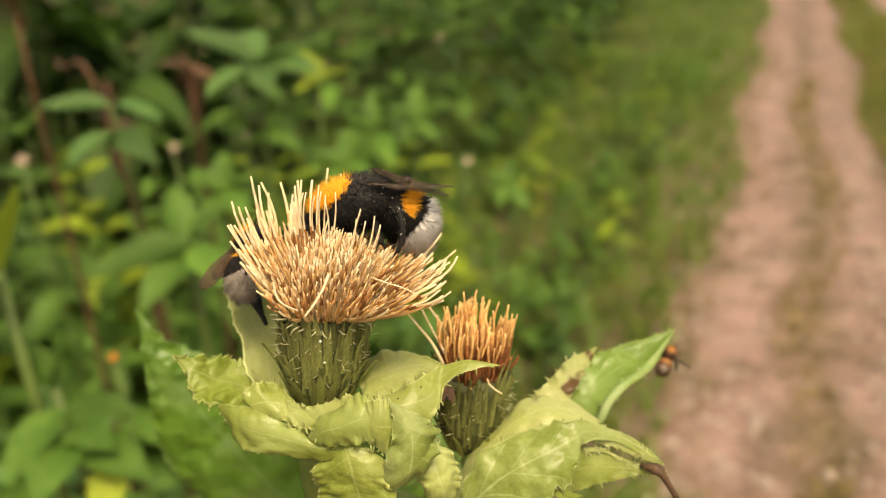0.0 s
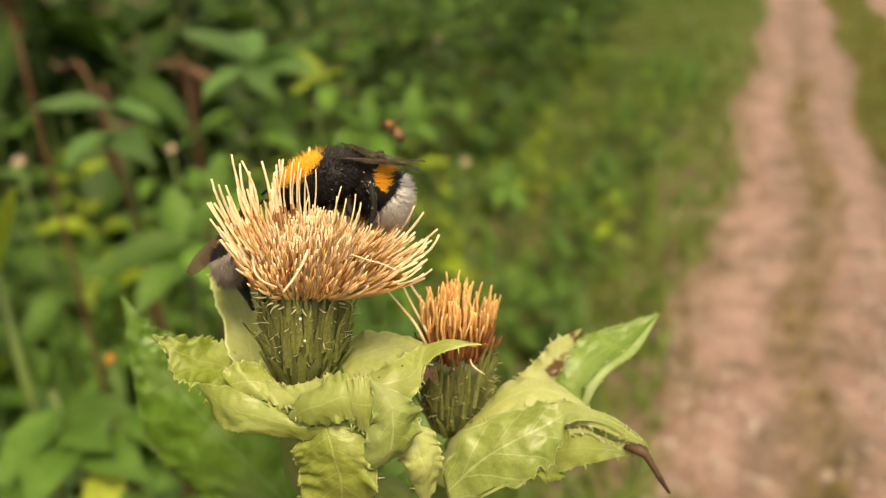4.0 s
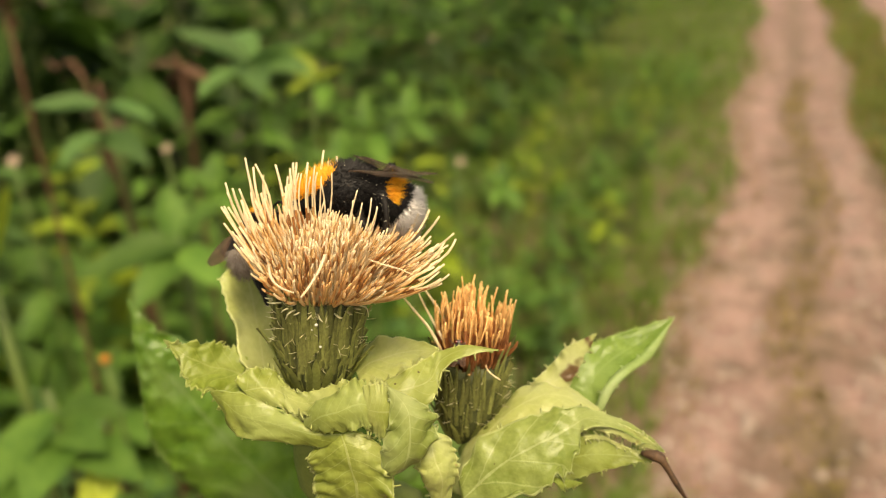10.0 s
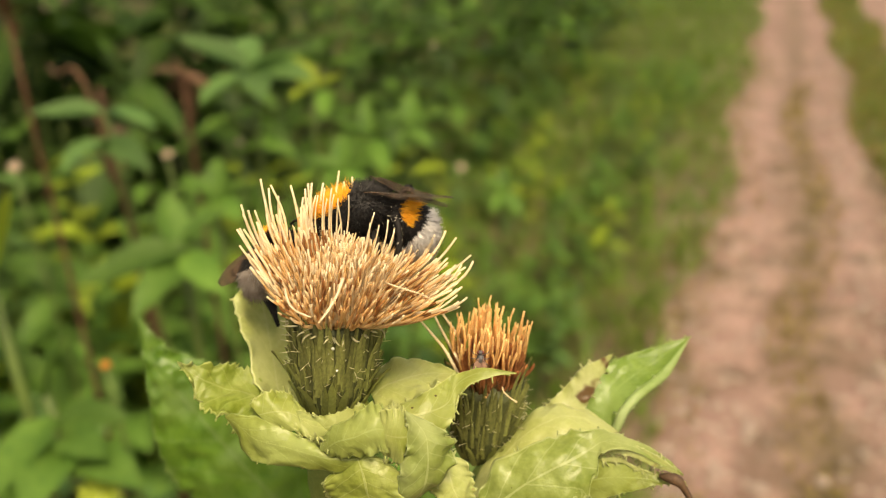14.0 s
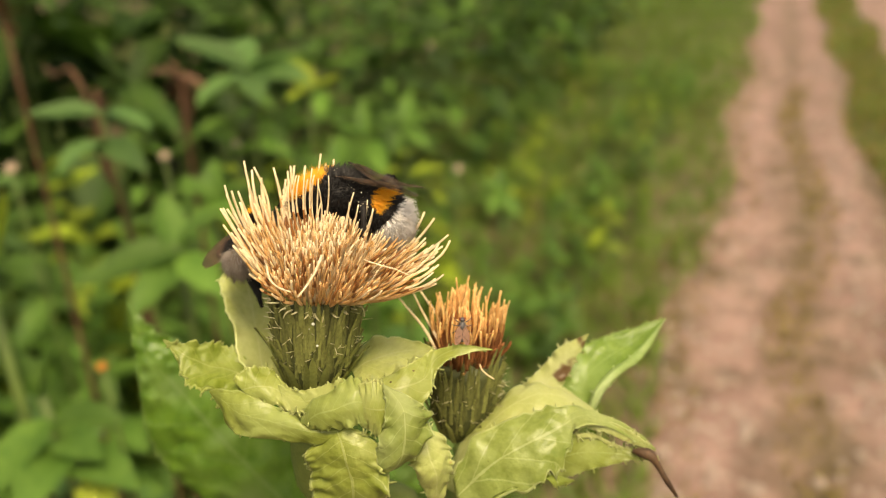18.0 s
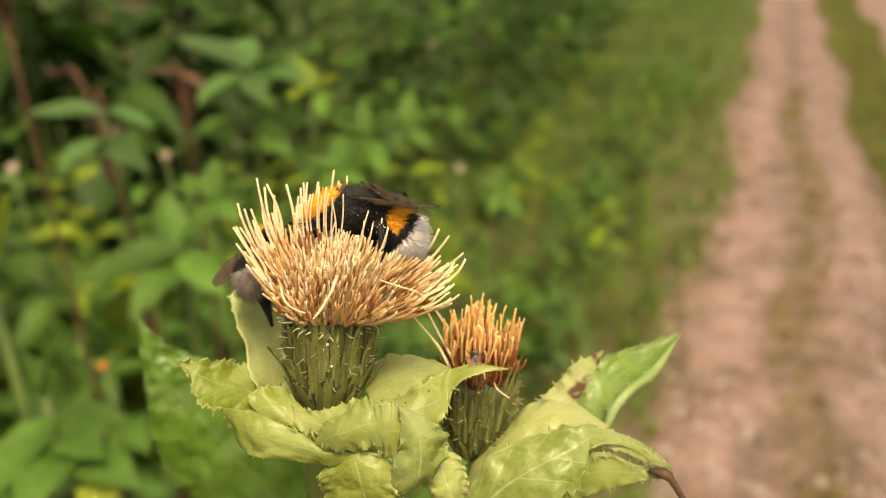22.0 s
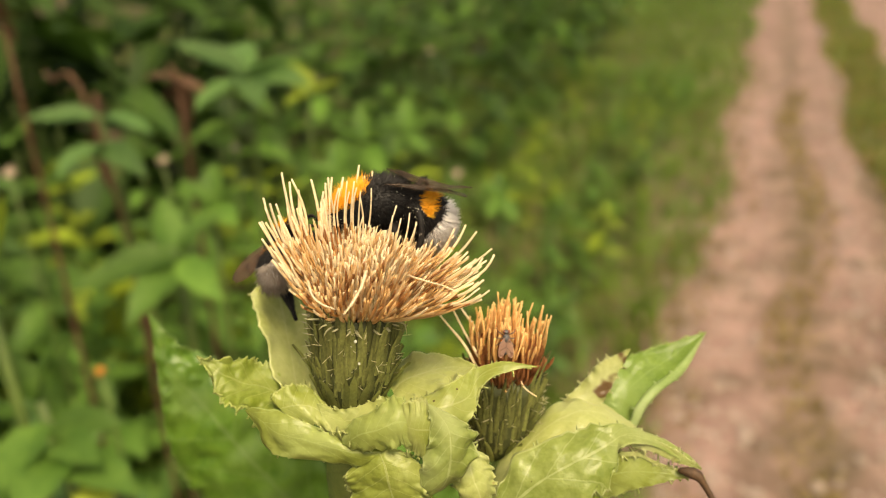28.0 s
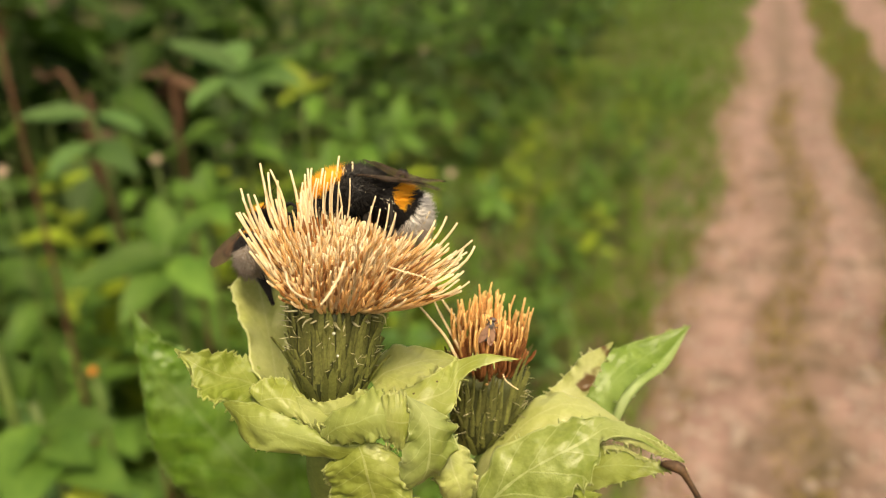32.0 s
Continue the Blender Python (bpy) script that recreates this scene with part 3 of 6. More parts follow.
LEAVES = [
    # tall pale leaf behind the head
    ([[(-6.3, -2.3, -12.8), (-5.6, -1.6, -13.5), (-4.8, -0.5, -13.6)], [(-10.4, 0.6, -11.4), (-8.6, 3.1, -13.2), (-6.3, 5.1, -13.5)], [(-12.8, 5.8, -7.6), (-10.4, 8.3, -9.2), (-7.5, 9.2, -9.8)],
      [(-15.4, 11.3, -3.0), (-12.1, 12.8, -4.6), (-8.8, 13.3, -5.8)], (-13.5, 16.3, -1.9)], M_WHITE, 0.30, 0.04),
    # puckered leaf with a toothed edge
    ([[(-8.7, 2.0, -13.0), (-8.0, -0.1, -12.9), (-7.9, -3.0, -11.9)], [(-12.1, 4.3, -10.5), (-11.5, 0.7, -11.2), (-12.4, -3.7, -11.0)], [(-14.3, 4.1, -8.7), (-14.9, 1.1, -10.2), (-15.0, -3.4, -10.5)],
      [(-17.4, 2.4, -7.7), (-17.5, 0.8, -8.7), (-17.5, -2.1, -10.1)], [(-19.4, 1.6, -7.0), (-19.3, 1.3, -7.6), (-18.5, -0.2, -8.5)], (-20.7, 1.8, -6.6)], M_LEAF, 0.8, 0.10),
    # ruffled collar in front of the cup
    ([(-13.4, -4.5, -10.2), [(-11.7, -5, -9.3), (-11.5, -6, -10.1), (-11.7, -6, -11.8)], [(-8.8, -6.5, -9.0), (-8.9, -8, -10.8), (-10.1, -8, -13.8)],
      [(-5.3, -7.5, -9.9), (-5.5, -9, -11.1), (-6.8, -9, -13.6)], [(-2.8, -8.5, -10.4), (-2.3, -10, -11.3), (-2.2, -10, -13.5)], [(-1.3, -9, -11.2), (0.1, -10.5, -11.6), (1.2, -10.5, -13.4)], [(1.9, -9.5, -11.6), (3.7, -10.5, -11.6), (5.5, -10.5, -12.8)], (6.8, -10, -12.4)], M_KHAKI, 0.55, 0.05),
    ([[(-1.2, -9.8, -11.3), (-0.8, -10, -10.8), (-0.3, -10.3, -11.2)], [(-0.3, -9, -8.6), (1.0, -10.8, -8.8), (1.3, -10.8, -11.0)], [(2.4, -8.8, -7.1), (3.0, -11, -8.0), (3.9, -11.2, -10.6)],
      [(4.7, -8, -5.5), (5.2, -10.8, -7.1), (5.8, -11.2, -10.1)], [(6.2, -8.5, -5.9), (6.4, -10.4, -7.5), (6.7, -11, -10.2)]], M_KHAKI, 0.45, 0.07),
    ([[(5.8, -9.5, -5.4), (6.0, -10.4, -7.9), (5.9, -10.6, -10.5)], [(7.0, -9.2, -5.2), (7.1, -10.9, -7.9), (6.9, -10.9, -11.2)], [(8.1, -9, -5.7), (8.1, -11, -8.0), (7.9, -11, -12.0)],
      [(9.3, -9, -6.5), (9.3, -10.5, -8.2), (8.9, -10.5, -10.9)]], M_PALE, 0.25, 0.05),
    # leaf folded along its rib that points towards the small head
    ([[(3.2, 1, -9.7), (4.2, -1.5, -9.7), (5.3, -5, -9.1)], [(4.9, 3, -8.0), (5.9, -0.5, -8.6), (8.1, -5.5, -8.1)], [(8.6, 3.5, -7.3), (9.3, 0, -7.7), (10.5, -5, -6.9)],
      [(11.9, 2, -7.2), (12.1, 0, -7.3), (12.7, -3.5, -6.2)], (15.6, -2.2, -5.9)], M_WHITE, 0.25, 0.03),
    ([[(5.2, -5.2, -8.8), (6.6, -7.5, -7.9), (7.7, -9, -7.0)], [(8.0, -5.6, -7.7), (8.9, -7.8, -7.6), (9.7, -9, -8.6)], [(10.5, -5.1, -6.4), (11.2, -7.3, -7.4), (12.1, -8.5, -9.6)],
      [(12.7, -3.6, -5.8), (13.4, -5.8, -7.3), (14.1, -7, -8.9)], [(14.6, -2.2, -5.7), (14.8, -3.4, -6.2), (15.2, -4.6, -6.5)], [(17.7, -2, -5.0), (18.0, -2.6, -5.1), (18.5, -3.2, -5.5)], (21.8, -2.8, -5.2)], M_PALE, 0.3, 0.04),
    # leaves hanging below the collar
    ([(8.7, -10, -5.2), [(9.0, -11, -7.8), (10.7, -10.8, -7.5), (12.7, -9.3, -8.2)], [(8.4, -11.8, -10.8), (11.2, -12, -9.6), (14.1, -9.8, -9.6)],
      [(7.7, -12, -14.0), (10.9, -12.8, -12.6), (14.2, -10, -12.4)], [(8.2, -11.8, -16.6), (9.6, -12.5, -15.4), (12.1, -10.5, -15.5)]], M_FRESH, 0.5, 0.05),
    ([[(0.7, -9.8, -13.0), (3.0, -10.1, -11.3), (5.5, -10.4, -11.5)], [(-1.0, -10.4, -15.3), (3.8, -11.7, -12.7), (8.3, -11.2, -13.4)], [(-0.6, -11, -17.5), (4.4, -12.6, -15.3), (8.8, -12, -15.7)],
      [(-0.5, -11, -19.8), (4.9, -12.8, -18.0), (9.4, -11.8, -18.5)], [(-0.1, -11, -24.0), (4.6, -12.5, -23.3), (7.9, -11, -24.0)]], M_PALE, 0.6, 0.03),
    ([[(11.6, -7.5, -15.4), (13.2, -7, -14.2), (15.8, -6, -16.0)], [(11.6, -9, -17.6), (13.9, -9.3, -16.6), (16.6, -7, -18.4)], [(12.7, -9.5, -20.1), (14.8, -10, -19.2), (16.5, -8, -21.5)],
      (14.6, -9, -25.6)], M_WHITE, 0.5, 0.03),
    # large hooded leaf below the small head: its pale back and its greener torn front
    ([[(15.4, -2.8, -27.6), (16.3, -4.1, -26.7), (17.5, -4.7, -26.8)], [(18.3, 0.5, -23.0), (19.1, -1.7, -21.9), (20.7, -3.7, -22.5)], [(23.2, 3.8, -18.6), (23.7, 0.8, -17.8), (25.3, -2.0, -18.9)],
      [(28.1, 5.9, -16.5), (28.3, 2.3, -15.9), (29.9, -0.8, -17.4)], [(32.4, 5.8, -17.2), (32.5, 2.9, -16.8), (34.3, 1.1, -18.1)], (36.6, 2.7, -18.6)], M_WHITE, 0.3, 0.02),
    ([[(17.0, -6, -22.3), (17.5, -7.5, -24.7), (18.5, -9, -26.1)], [(19.3, -4.5, -18.0), (21.3, -7, -20.4), (22.7, -9.5, -24.1)], [(23.3, -3, -16.1), (25.2, -6.5, -17.6), (26.9, -9, -22.2)],
      [(27.3, -2, -15.1), (28.8, -5.5, -16.2), (29.9, -8, -19.9)], [(31.1, -1.5, -14.8), (31.5, -4, -15.7), (32.0, -6.5, -18.3)], [(34.1, -1, -15.4), (33.5, -2.5, -15.8), (32.6, -4, -16.8)], [(38.1, -0.5, -17.4), (37.2, -1.5, -17.4), (36.7, -2, -17.7)], [(41.9, -1.5, -19.2), (41.4, -2, -19.4), (40.9, -2.5, -19.6)], (44.0, -3, -20.8)], M_FRESH, 0.5, 0.16),
    ([[(30.6, -2, -19.3), (30.3, -3, -22.2), (30.7, -4, -25.7)], [(34.4, -1.5, -19.4), (34.4, -3, -21.3), (34.9, -4, -23.5)], [(37.9, -1.5, -20.7), (38.2, -2.5, -21.9), (38.5, -3.5, -23.0)],
      [(41.5, -2.5, -21.7), (41.4, -3, -21.9), (41.8, -3.2, -22.2)], (44.4, -3.4, -21.9)], M_KHAKI, 0.25, 0.03),
    ([[(33.2, -1.6, -18.9), (34.3, -1.6, -18.1), (35.0, -2, -18.3)], [(37.3, -1.1, -17.6), (37.4, -1.6, -18.2), (37.6, -2, -18.9)], [(40.9, -2, -18.8), (40.8, -2.3, -19.5), (40.6, -2.6, -20.1)],
      (44.1, -3, -21.0)], M_SPOT, 0.3, 0.08),
    ([[(33.2, -2, -19.0), (33.4, -2.1, -19.2), (33.5, -2.2, -19.4)], [(35.8, -1.7, -19.2), (36.0, -1.8, -19.5), (36.1, -1.9, -19.8)], [(38.3, -1.8, -20.6), (38.4, -1.9, -20.9), (38.5, -2, -21.1)],
      (42.2, -2.8, -21.8)], M_WHITE, 0.15, 0.05),
    ([[(28.1, -8, -22.3), (28.7, -8.5, -20.9), (29.8, -8.5, -22.3)], [(28.8, -7.5, -21.1), (29.8, -8, -21.1), (31.0, -8, -22.3)], (32.5, -7.5, -22.0),
      ], M_LEAF, 0.3, 0.1),
    # crumpled pale leaf bases between the cup and the collar
    ([[(-10.1, -5, -7.9), (-8.9, -6, -8.8), (-7.9, -6.6, -9.4)], [(-8.5, -4, -7.1), (-6.9, -6, -8.4), (-5.4, -7.2, -10.3)], [(-6.2, -3.5, -7.2), (-4.9, -6, -8.8), (-3.6, -7.8, -10.4)],
      [(-4.4, -4.5, -8.3), (-3.0, -7, -9.3), (-1.5, -8.8, -11.2)], [(-2.9, -6, -9.3), (-0.8, -8, -9.4), (0.7, -9.4, -9.9)]], M_PALE, 0.35, 0.08),
    ([[(-4.6, -5.5, -8.4), (-4.1, -6.5, -8.9), (-3.6, -7.5, -9.8)], [(-1.7, -6.5, -8.6), (-1.2, -7.5, -9.4), (-0.8, -9, -11.1)], [(1.0, -6.3, -8.2), (1.5, -7.8, -8.7), (2.1, -10, -9.8)],
      [(3.3, -5, -7.9), (4.1, -7, -8.1), (5.4, -9.8, -8.8)]], M_PALE, 0.35, 0.10),
    # curled pieces round the foot of the head
    ([[(-5.5, -2.9, -11.7), (-3.9, -6.8, -10.6), (-2.6, -8.8, -10.1)], [(-2.7, -1.8, -11.7), (-1.1, -6.3, -10.8), (0.1, -10.1, -10.4)], [(0.8, -2.5, -10.9), (2.0, -6.2, -10.4), (2.7, -8.8, -10.1)]], M_PALE, 0.5, 0.12),
    ([[(1.0, -1.7, -11.5), (1.9, -3.6, -10.9), (3.0, -5.6, -10.5)], [(3.1, -0.4, -11.2), (3.9, -2.3, -10.5), (4.8, -4.2, -9.9)], (6.1, -0.4, -11.0)], M_PALE, 0.4, 0.15),
    ([[(-10.9, -2.1, -10.1), (-9.8, -4.1, -9.6), (-8.5, -5.3, -9.7)], [(-9.8, -0.3, -10.9), (-8.2, -3.2, -10.1), (-6.7, -5.3, -9.9)], (-5.7, -2.8, -11.5)], M_PALE, 0.5, 0.18),
    # leaf behind with a raised tip, and a small spotted one
    ([[(31.9, 6.8, -21.5), (34.9, 6.4, -22.2), (37.4, 5.9, -21.1)], [(33.5, 11.0, -17.3), (36.7, 9.3, -18.6), (38.5, 7.2, -18.5)], [(37.8, 14.3, -15.2), (39.4, 11.4, -16.6), (41.0, 9.0, -17.0)],
      [(43.1, 15.9, -14.1), (44.1, 14.3, -15.3), (45.0, 11.7, -15.9)], (49.9, 16.8, -12.3)], M_BLADE, 0.25, 0.02),
    ([[(26.3, 6.2, -18.1), (28.4, 4.9, -18.4), (30.9, 4.9, -18.4)], [(30.3, 7.9, -14.6), (31.5, 6.4, -15.4), (33.0, 6.0, -16.3)], [(32.5, 9.0, -12.5), (33.5, 7.6, -13.0), (34.5, 7.3, -13.6)],
      (36.4, 8.9, -10.2)], M_SPOT, 0.4, 0.03),
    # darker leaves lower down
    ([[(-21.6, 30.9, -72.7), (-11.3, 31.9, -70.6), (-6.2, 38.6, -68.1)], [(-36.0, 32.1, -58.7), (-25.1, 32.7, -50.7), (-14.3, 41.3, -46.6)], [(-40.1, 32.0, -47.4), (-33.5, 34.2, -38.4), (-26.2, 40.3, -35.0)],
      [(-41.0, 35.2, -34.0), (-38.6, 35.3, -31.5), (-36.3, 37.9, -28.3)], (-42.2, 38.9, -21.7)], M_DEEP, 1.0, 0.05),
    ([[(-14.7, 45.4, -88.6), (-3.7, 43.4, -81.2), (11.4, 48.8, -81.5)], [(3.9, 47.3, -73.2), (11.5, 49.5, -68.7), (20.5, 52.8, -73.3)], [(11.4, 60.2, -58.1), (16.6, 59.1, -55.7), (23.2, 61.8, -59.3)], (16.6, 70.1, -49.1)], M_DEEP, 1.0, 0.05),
]
for i, (rows, m_leaf, wv, tooth) in enumerate(LEAVES):
    blade(rows, m_leaf, thistle, wave=wv, teeth=tooth, seed=i, origin=O, torn=0.3 if i == 11 else 0.12, spiny=i not in (5, 10), n_teeth=9 if 2 <= i <= 11 else 16)

blade([[(36.6, 5.7, -20.6), (37.0, 5.2, -20.6), (37.5, 5.3, -20.9)], [(37.7, 6.8, -18.2), (38.3, 6.4, -18.0), (39.1, 6.6, -18.2)], [(40.2, 8.8, -16.4), (40.8, 8.3, -16.4), (41.7, 8.6, -16.7)],
       [(44.2, 11.6, -15.2), (44.7, 11.1, -15.5), (45.5, 11.4, -15.6)], (49.5, 16.3, -12.4)], M_TURNED, thistle, "leaf_edge", "pale turned-over leaf edge", nu=24, nv=6, wave=0.2, teeth=0.05, seed=71, origin=O)
# florets out of line on both heads
for pts, r, mts in (([(2.0, -6.0, 9.3), (1.7, -8.5, 8.8), (0.9, -10.1, 7.8), (0.0, -11.1, 6.9)], 0.17, [M_STYLE]), ([(6.2, -2.8, 2.3), (9.3, -4.2, 3.9), (12.3, -4.4, 4.7), (14.5, -3.7, 6.1)], 0.18, [M_STYLE]),
                    ([(6.5, -3.6, 7.6), (8.6, -5.6, 7.9), (10.2, -6.7, 8.0), (11.9, -7.9, 7.8)], 0.10, [M_STYLE]), ([(-4.6, -4.7, 7.5), (-3.9, -6.7, 6.8), (-2.8, -7.6, 6.2), (-1.3, -8.2, 5.9)], 0.15, [M_STYLE]),
                    ([(14.9, 2.8, -9.2), (13.3, 4.1, -6.5), (11.6, 5.0, -4.6), (9.7, 6.0, -2.6)], 0.2, [M_STYLE]), ([(15.1, 3.4, -7.8), (13.6, 5.4, -5.9), (12.5, 6.4, -4.1), (11.6, 7.2, -2.4)], 0.18, [M_STYLE]),
                    ([(15.7, 4.9, -7.0), (14.6, 6.0, -4.9), (13.4, 6.7, -3.3), (12.5, 7.3, -2.1)], 0.2, [M_STYLE]), ([(20.6, 2.1, -10.5), (20.7, 0.6, -10.4), (21.5, 0.0, -10.9), (22.4, -0.3, -11.4)], 0.11, [M_STYLE]),
                    ([(20.7, 3.2, -5.9), (20.7, 3.9, -3.7), (20.6, 2.7, -4.7), (19.7, 1.4, -7.0)], 0.16, [M_ORANGE])):
    bm = bmesh.new()
    tube(bm, [O + Vector(p) * 0.001 for p in spline(pts, 10)], [r * 0.001 * (1.1 - 0.05 * k) for k in range(11)], 6)
    part("floret", bm, mts, thistle)

bm = bmesh.new()
tip = [O + Vector(p) * 0.001 for p in spline([(41.0, -3.0, -21.1), (43.0, -4.0, -20.9), (44.1, -4.6, -22.2), (45.1, -5.4, -23.7), (46.9, -5.7, -26.5)], 10)]
tube(bm, tip, [0.0003, 0.0006, 0.0008, 0.0007, 0.0005, 0.00045, 0.0004, 0.0004, 0.0004, 0.0003, 0.0002], 6)
part("withered_tip", bm, M_BURNT, thistle, "curled brown withered leaf tip")

# dew on the bracts, its glint put into a pale colour
M_DEW = plain("dew", (0.4, 0.42, 0.34), (0.55, 0.55, 0.48), 900, 0.05)
for p, r in (((0.5, -6.4, 0.7), 0.2), ((0.8, -6.5, -2.2), 0.16), ((-0.0, -6.5, 0.1), 0.08)):
    bm = bmesh.new()
    bmesh.ops.create_uvsphere(bm, u_segments=10, v_segments=8, radius=r * 0.001)
    part("dew_drop", bm, M_DEW, thistle, "dew drop coloured pale for its glint").location = O + Vector(p) * 0.001


# stems
def stem(name, pts, r0, r1, n=16):
    bm = bmesh.new()
    line = spline(pts, n)
    tube(bm, line, [r0 + (r1 - r0) * i / n for i in range(n + 1)], 9)
    return part(name, bm, M_STEM, thistle)


FORK = O + Vector((2, 30, -95)) * 0.001
stem("stem", [Vector((0, 0, -0.02)), Vector((0.05, -0.03, 0.35)), Vector((0.2, -0.12, 0.75)), FORK, O + Vector((-1.5, 1, -30)) * 0.001, O + Vector((-1.3, -0.2, -12)) * 0.001], 0.008, 0.0024, 26)
stem("branch", [FORK, O + Vector((19.0, 0.3, -30.4)) * 0.001, O + Vector((19.1, 3.2, -25.4)) * 0.001], 0.003, 0.002)


# ---------------------------------------------------------------- the ground
TRACK_ALONG, TRACK_RIGHT = Vector((0.394, 0.919, 0)), Vector((0.919, -0.394, 0))


def on_track(s, w, z=0.0):
    """A place s metres along the track and w metres to its right from under the camera."""
    return TRACK_ALONG * s + TRACK_RIGHT * w + Vector((0, 0, z))


TRACK_TURN = math.atan2(TRACK_RIGHT.y, TRACK_RIGHT.x)


def ground_material():
    m, nt, b = nodes_of("track_and_soil")
    co = coords(nt)
    sep = nt.nodes.new("ShaderNodeSeparateXYZ")
    nt.links.new(co, sep.inputs[0])
    wob = noise_of(nt, co, 2.2, 4.0)
    mr = nt.nodes.new("ShaderNodeMapRange")
    mr.inputs[3].default_value, mr.inputs[4].default_value = -0.055, 0.055
    nt.links.new(wob, mr.inputs[0])
    wsum = nt.nodes.new("ShaderNodeMath")
    nt.links.new(sep.outputs[0], wsum.inputs[0])
    nt.links.new(mr.outputs[0], wsum.inputs[1])
    span = nt.nodes.new("ShaderNodeMapRange")
    span.inputs[1].default_value, span.inputs[2].default_value = -2.0, 3.0
    nt.links.new(wsum.outputs[0], span.inputs[0])

    def k(w):
        return (w + 2.0) / 5.0
    soil, grav, thin = (0, 0, 0), (1, 1, 1), (0.66, 0.66, 0.66)
    mask = ramp(nt, span.outputs[0], ((k(-0.38), soil), (k(0.03), grav), (k(0.13), grav), (k(0.26), thin), (k(0.31), thin), (k(0.40), grav),
                                      (k(0.52), grav), (k(0.70), soil), (k(0.94), soil), (k(1.16), grav), (k(1.6), grav), (k(1.8), soil)))
    worn = ramp(nt, noise_of(nt, co, 4.5, 4.0, 0.6), ((0.36, (0.45, 0.45, 0.45)), (0.52, (1, 1, 1))))
    mask = mixed(nt, 1.0, mask, worn, "MULTIPLY")
    gravel = mixed(nt, 0.4, mixed(nt, 0.45, noise_of(nt, co, 9, 6.0, 0.7), noise_of(nt, co, 3.1, 3.0, 0.6)), noise_of(nt, co, 70, 3.0, 0.7))
    g_col = ramp(nt, gravel, ((0.34, (0.110, 0.061, 0.046)), (0.50, (0.202, 0.124, 0.103)), (0.64, (0.36, 0.24, 0.205))))
    s_col = ramp(nt, noise_of(nt, co, 9, 5.0), ((0.3, (0.032, 0.032, 0.009)), (0.7, (0.095, 0.074, 0.024))))
    nt.links.new(mixed(nt, mask, s_col, g_col), b.inputs["Base Color"])
    b.inputs["Roughness"].default_value = 0.95
    bp = add(nt, "ShaderNodeBump", Strength=0.7, Distance=0.02)
    nt.links.new(gravel, bp.inputs["Height"])
    nt.links.new(bp.outputs[0], b.inputs["Normal"])
    return m


def ground_height(s, w):
    r = -0.03 * math.exp(-((w - 0.05) / 0.22) ** 2) - 0.03 * math.exp(-((w - 1.4) / 0.3) ** 2)
    r += 0.02 * noise.noise(Vector((s * 0.8, w * 0.8, 0))) + 0.012 * noise.noise(Vector((s * 3, w * 3, 5)))
    return r


bm = bmesh.new()
s_steps = [-400, -60, -10, -3] + [-1 + 0.2 * i for i in range(75)] + [16, 20, 28, 45, 90, 200, 600, 2000]
w_steps = [-1500, -200, -40, -12, -6, -4] + [-3 + 0.15 * i for i in range(46)] + [4.5, 6, 10, 30, 120, 500, 1500]
grid = [[bm.verts.new((w, s, ground_height(s, w) if -8 < w < 8 and s < 40 else 0)) for w in w_steps] for s in s_steps]
for i in range(len(s_steps) - 1):
    for j in range(len(w_steps) - 1):
        bm.faces.new((grid[i][j], grid[i][j + 1], grid[i + 1][j + 1], grid[i + 1][j]))
ground = part("ground", bm, ground_material(), None)
ground.matrix_world = Matrix.Rotation(TRACK_TURN, 4, "Z")
tagged(ground, "pinkish gravel farm track with two wheel ruts and dark soil verges", "ground", kind="structure")

M_GRASS = plain("grass", (0.05, 0.12, 0.012), (0.17, 0.26, 0.032), 6, 0.5, 0, 0.2, 0.35)
M_DRY = plain("grass_dry", (0.15, 0.125, 0.025), (0.30, 0.23, 0.06), 6, 0.6, 0, 0.2, 0.35)


def grass(name, label, n, s_range, w_range, h_range, material, seed, power=1.6):
    """Grass blades over a stretch of the verge, denser near the camera."""
    rnd = random.Random(seed)
    verts, faces = [], []
    for i in range(n):
        s = s_range[0] + (s_range[1] - s_range[0]) * rnd.random() ** power
        w = rnd.uniform(*w_range) + 0.06 * math.sin(s * 2.3) + 0.05 * noise.noise(Vector((s * 2, 0, 3)))
        h = rnd.uniform(*h_range) * (0.7 + 0.6 * (noise.noise(Vector((s * 1.5, w * 1.5, 9))) + 0.5))
        p = on_track(s, w, ground_height(s, w) - 0.01)
        a = rnd.uniform(0, math.tau)
        side = Vector((math.cos(a), math.sin(a), 0)) * rnd.uniform(0.0025, 0.006)
        lean = Vector((rnd.gauss(0, 0.4), rnd.gauss(0, 0.4), 0)) * h
        k = len(verts)
        for f, wd in ((0, 1), (0.5, 0.9), (0.85, 0.5)):
            c = p + Vector((0, 0, h * f * (1 - 0.2 * f))) + lean * f * f
            verts += [c - side * wd, c + side * wd]
        verts.append(p + lean * 1.15 + Vector((0, 0, h * 0.85)))
        faces += [(k, k + 1, k + 3, k + 2), (k + 2, k + 3, k + 5, k + 4), (k + 4, k + 5, k + 6)]
    me = bpy.data.meshes.new(name)
    me.from_pydata(verts, [], faces)
    me.materials.append(material)
    return tagged(new(name, me), label, "grass", kind="stuff")


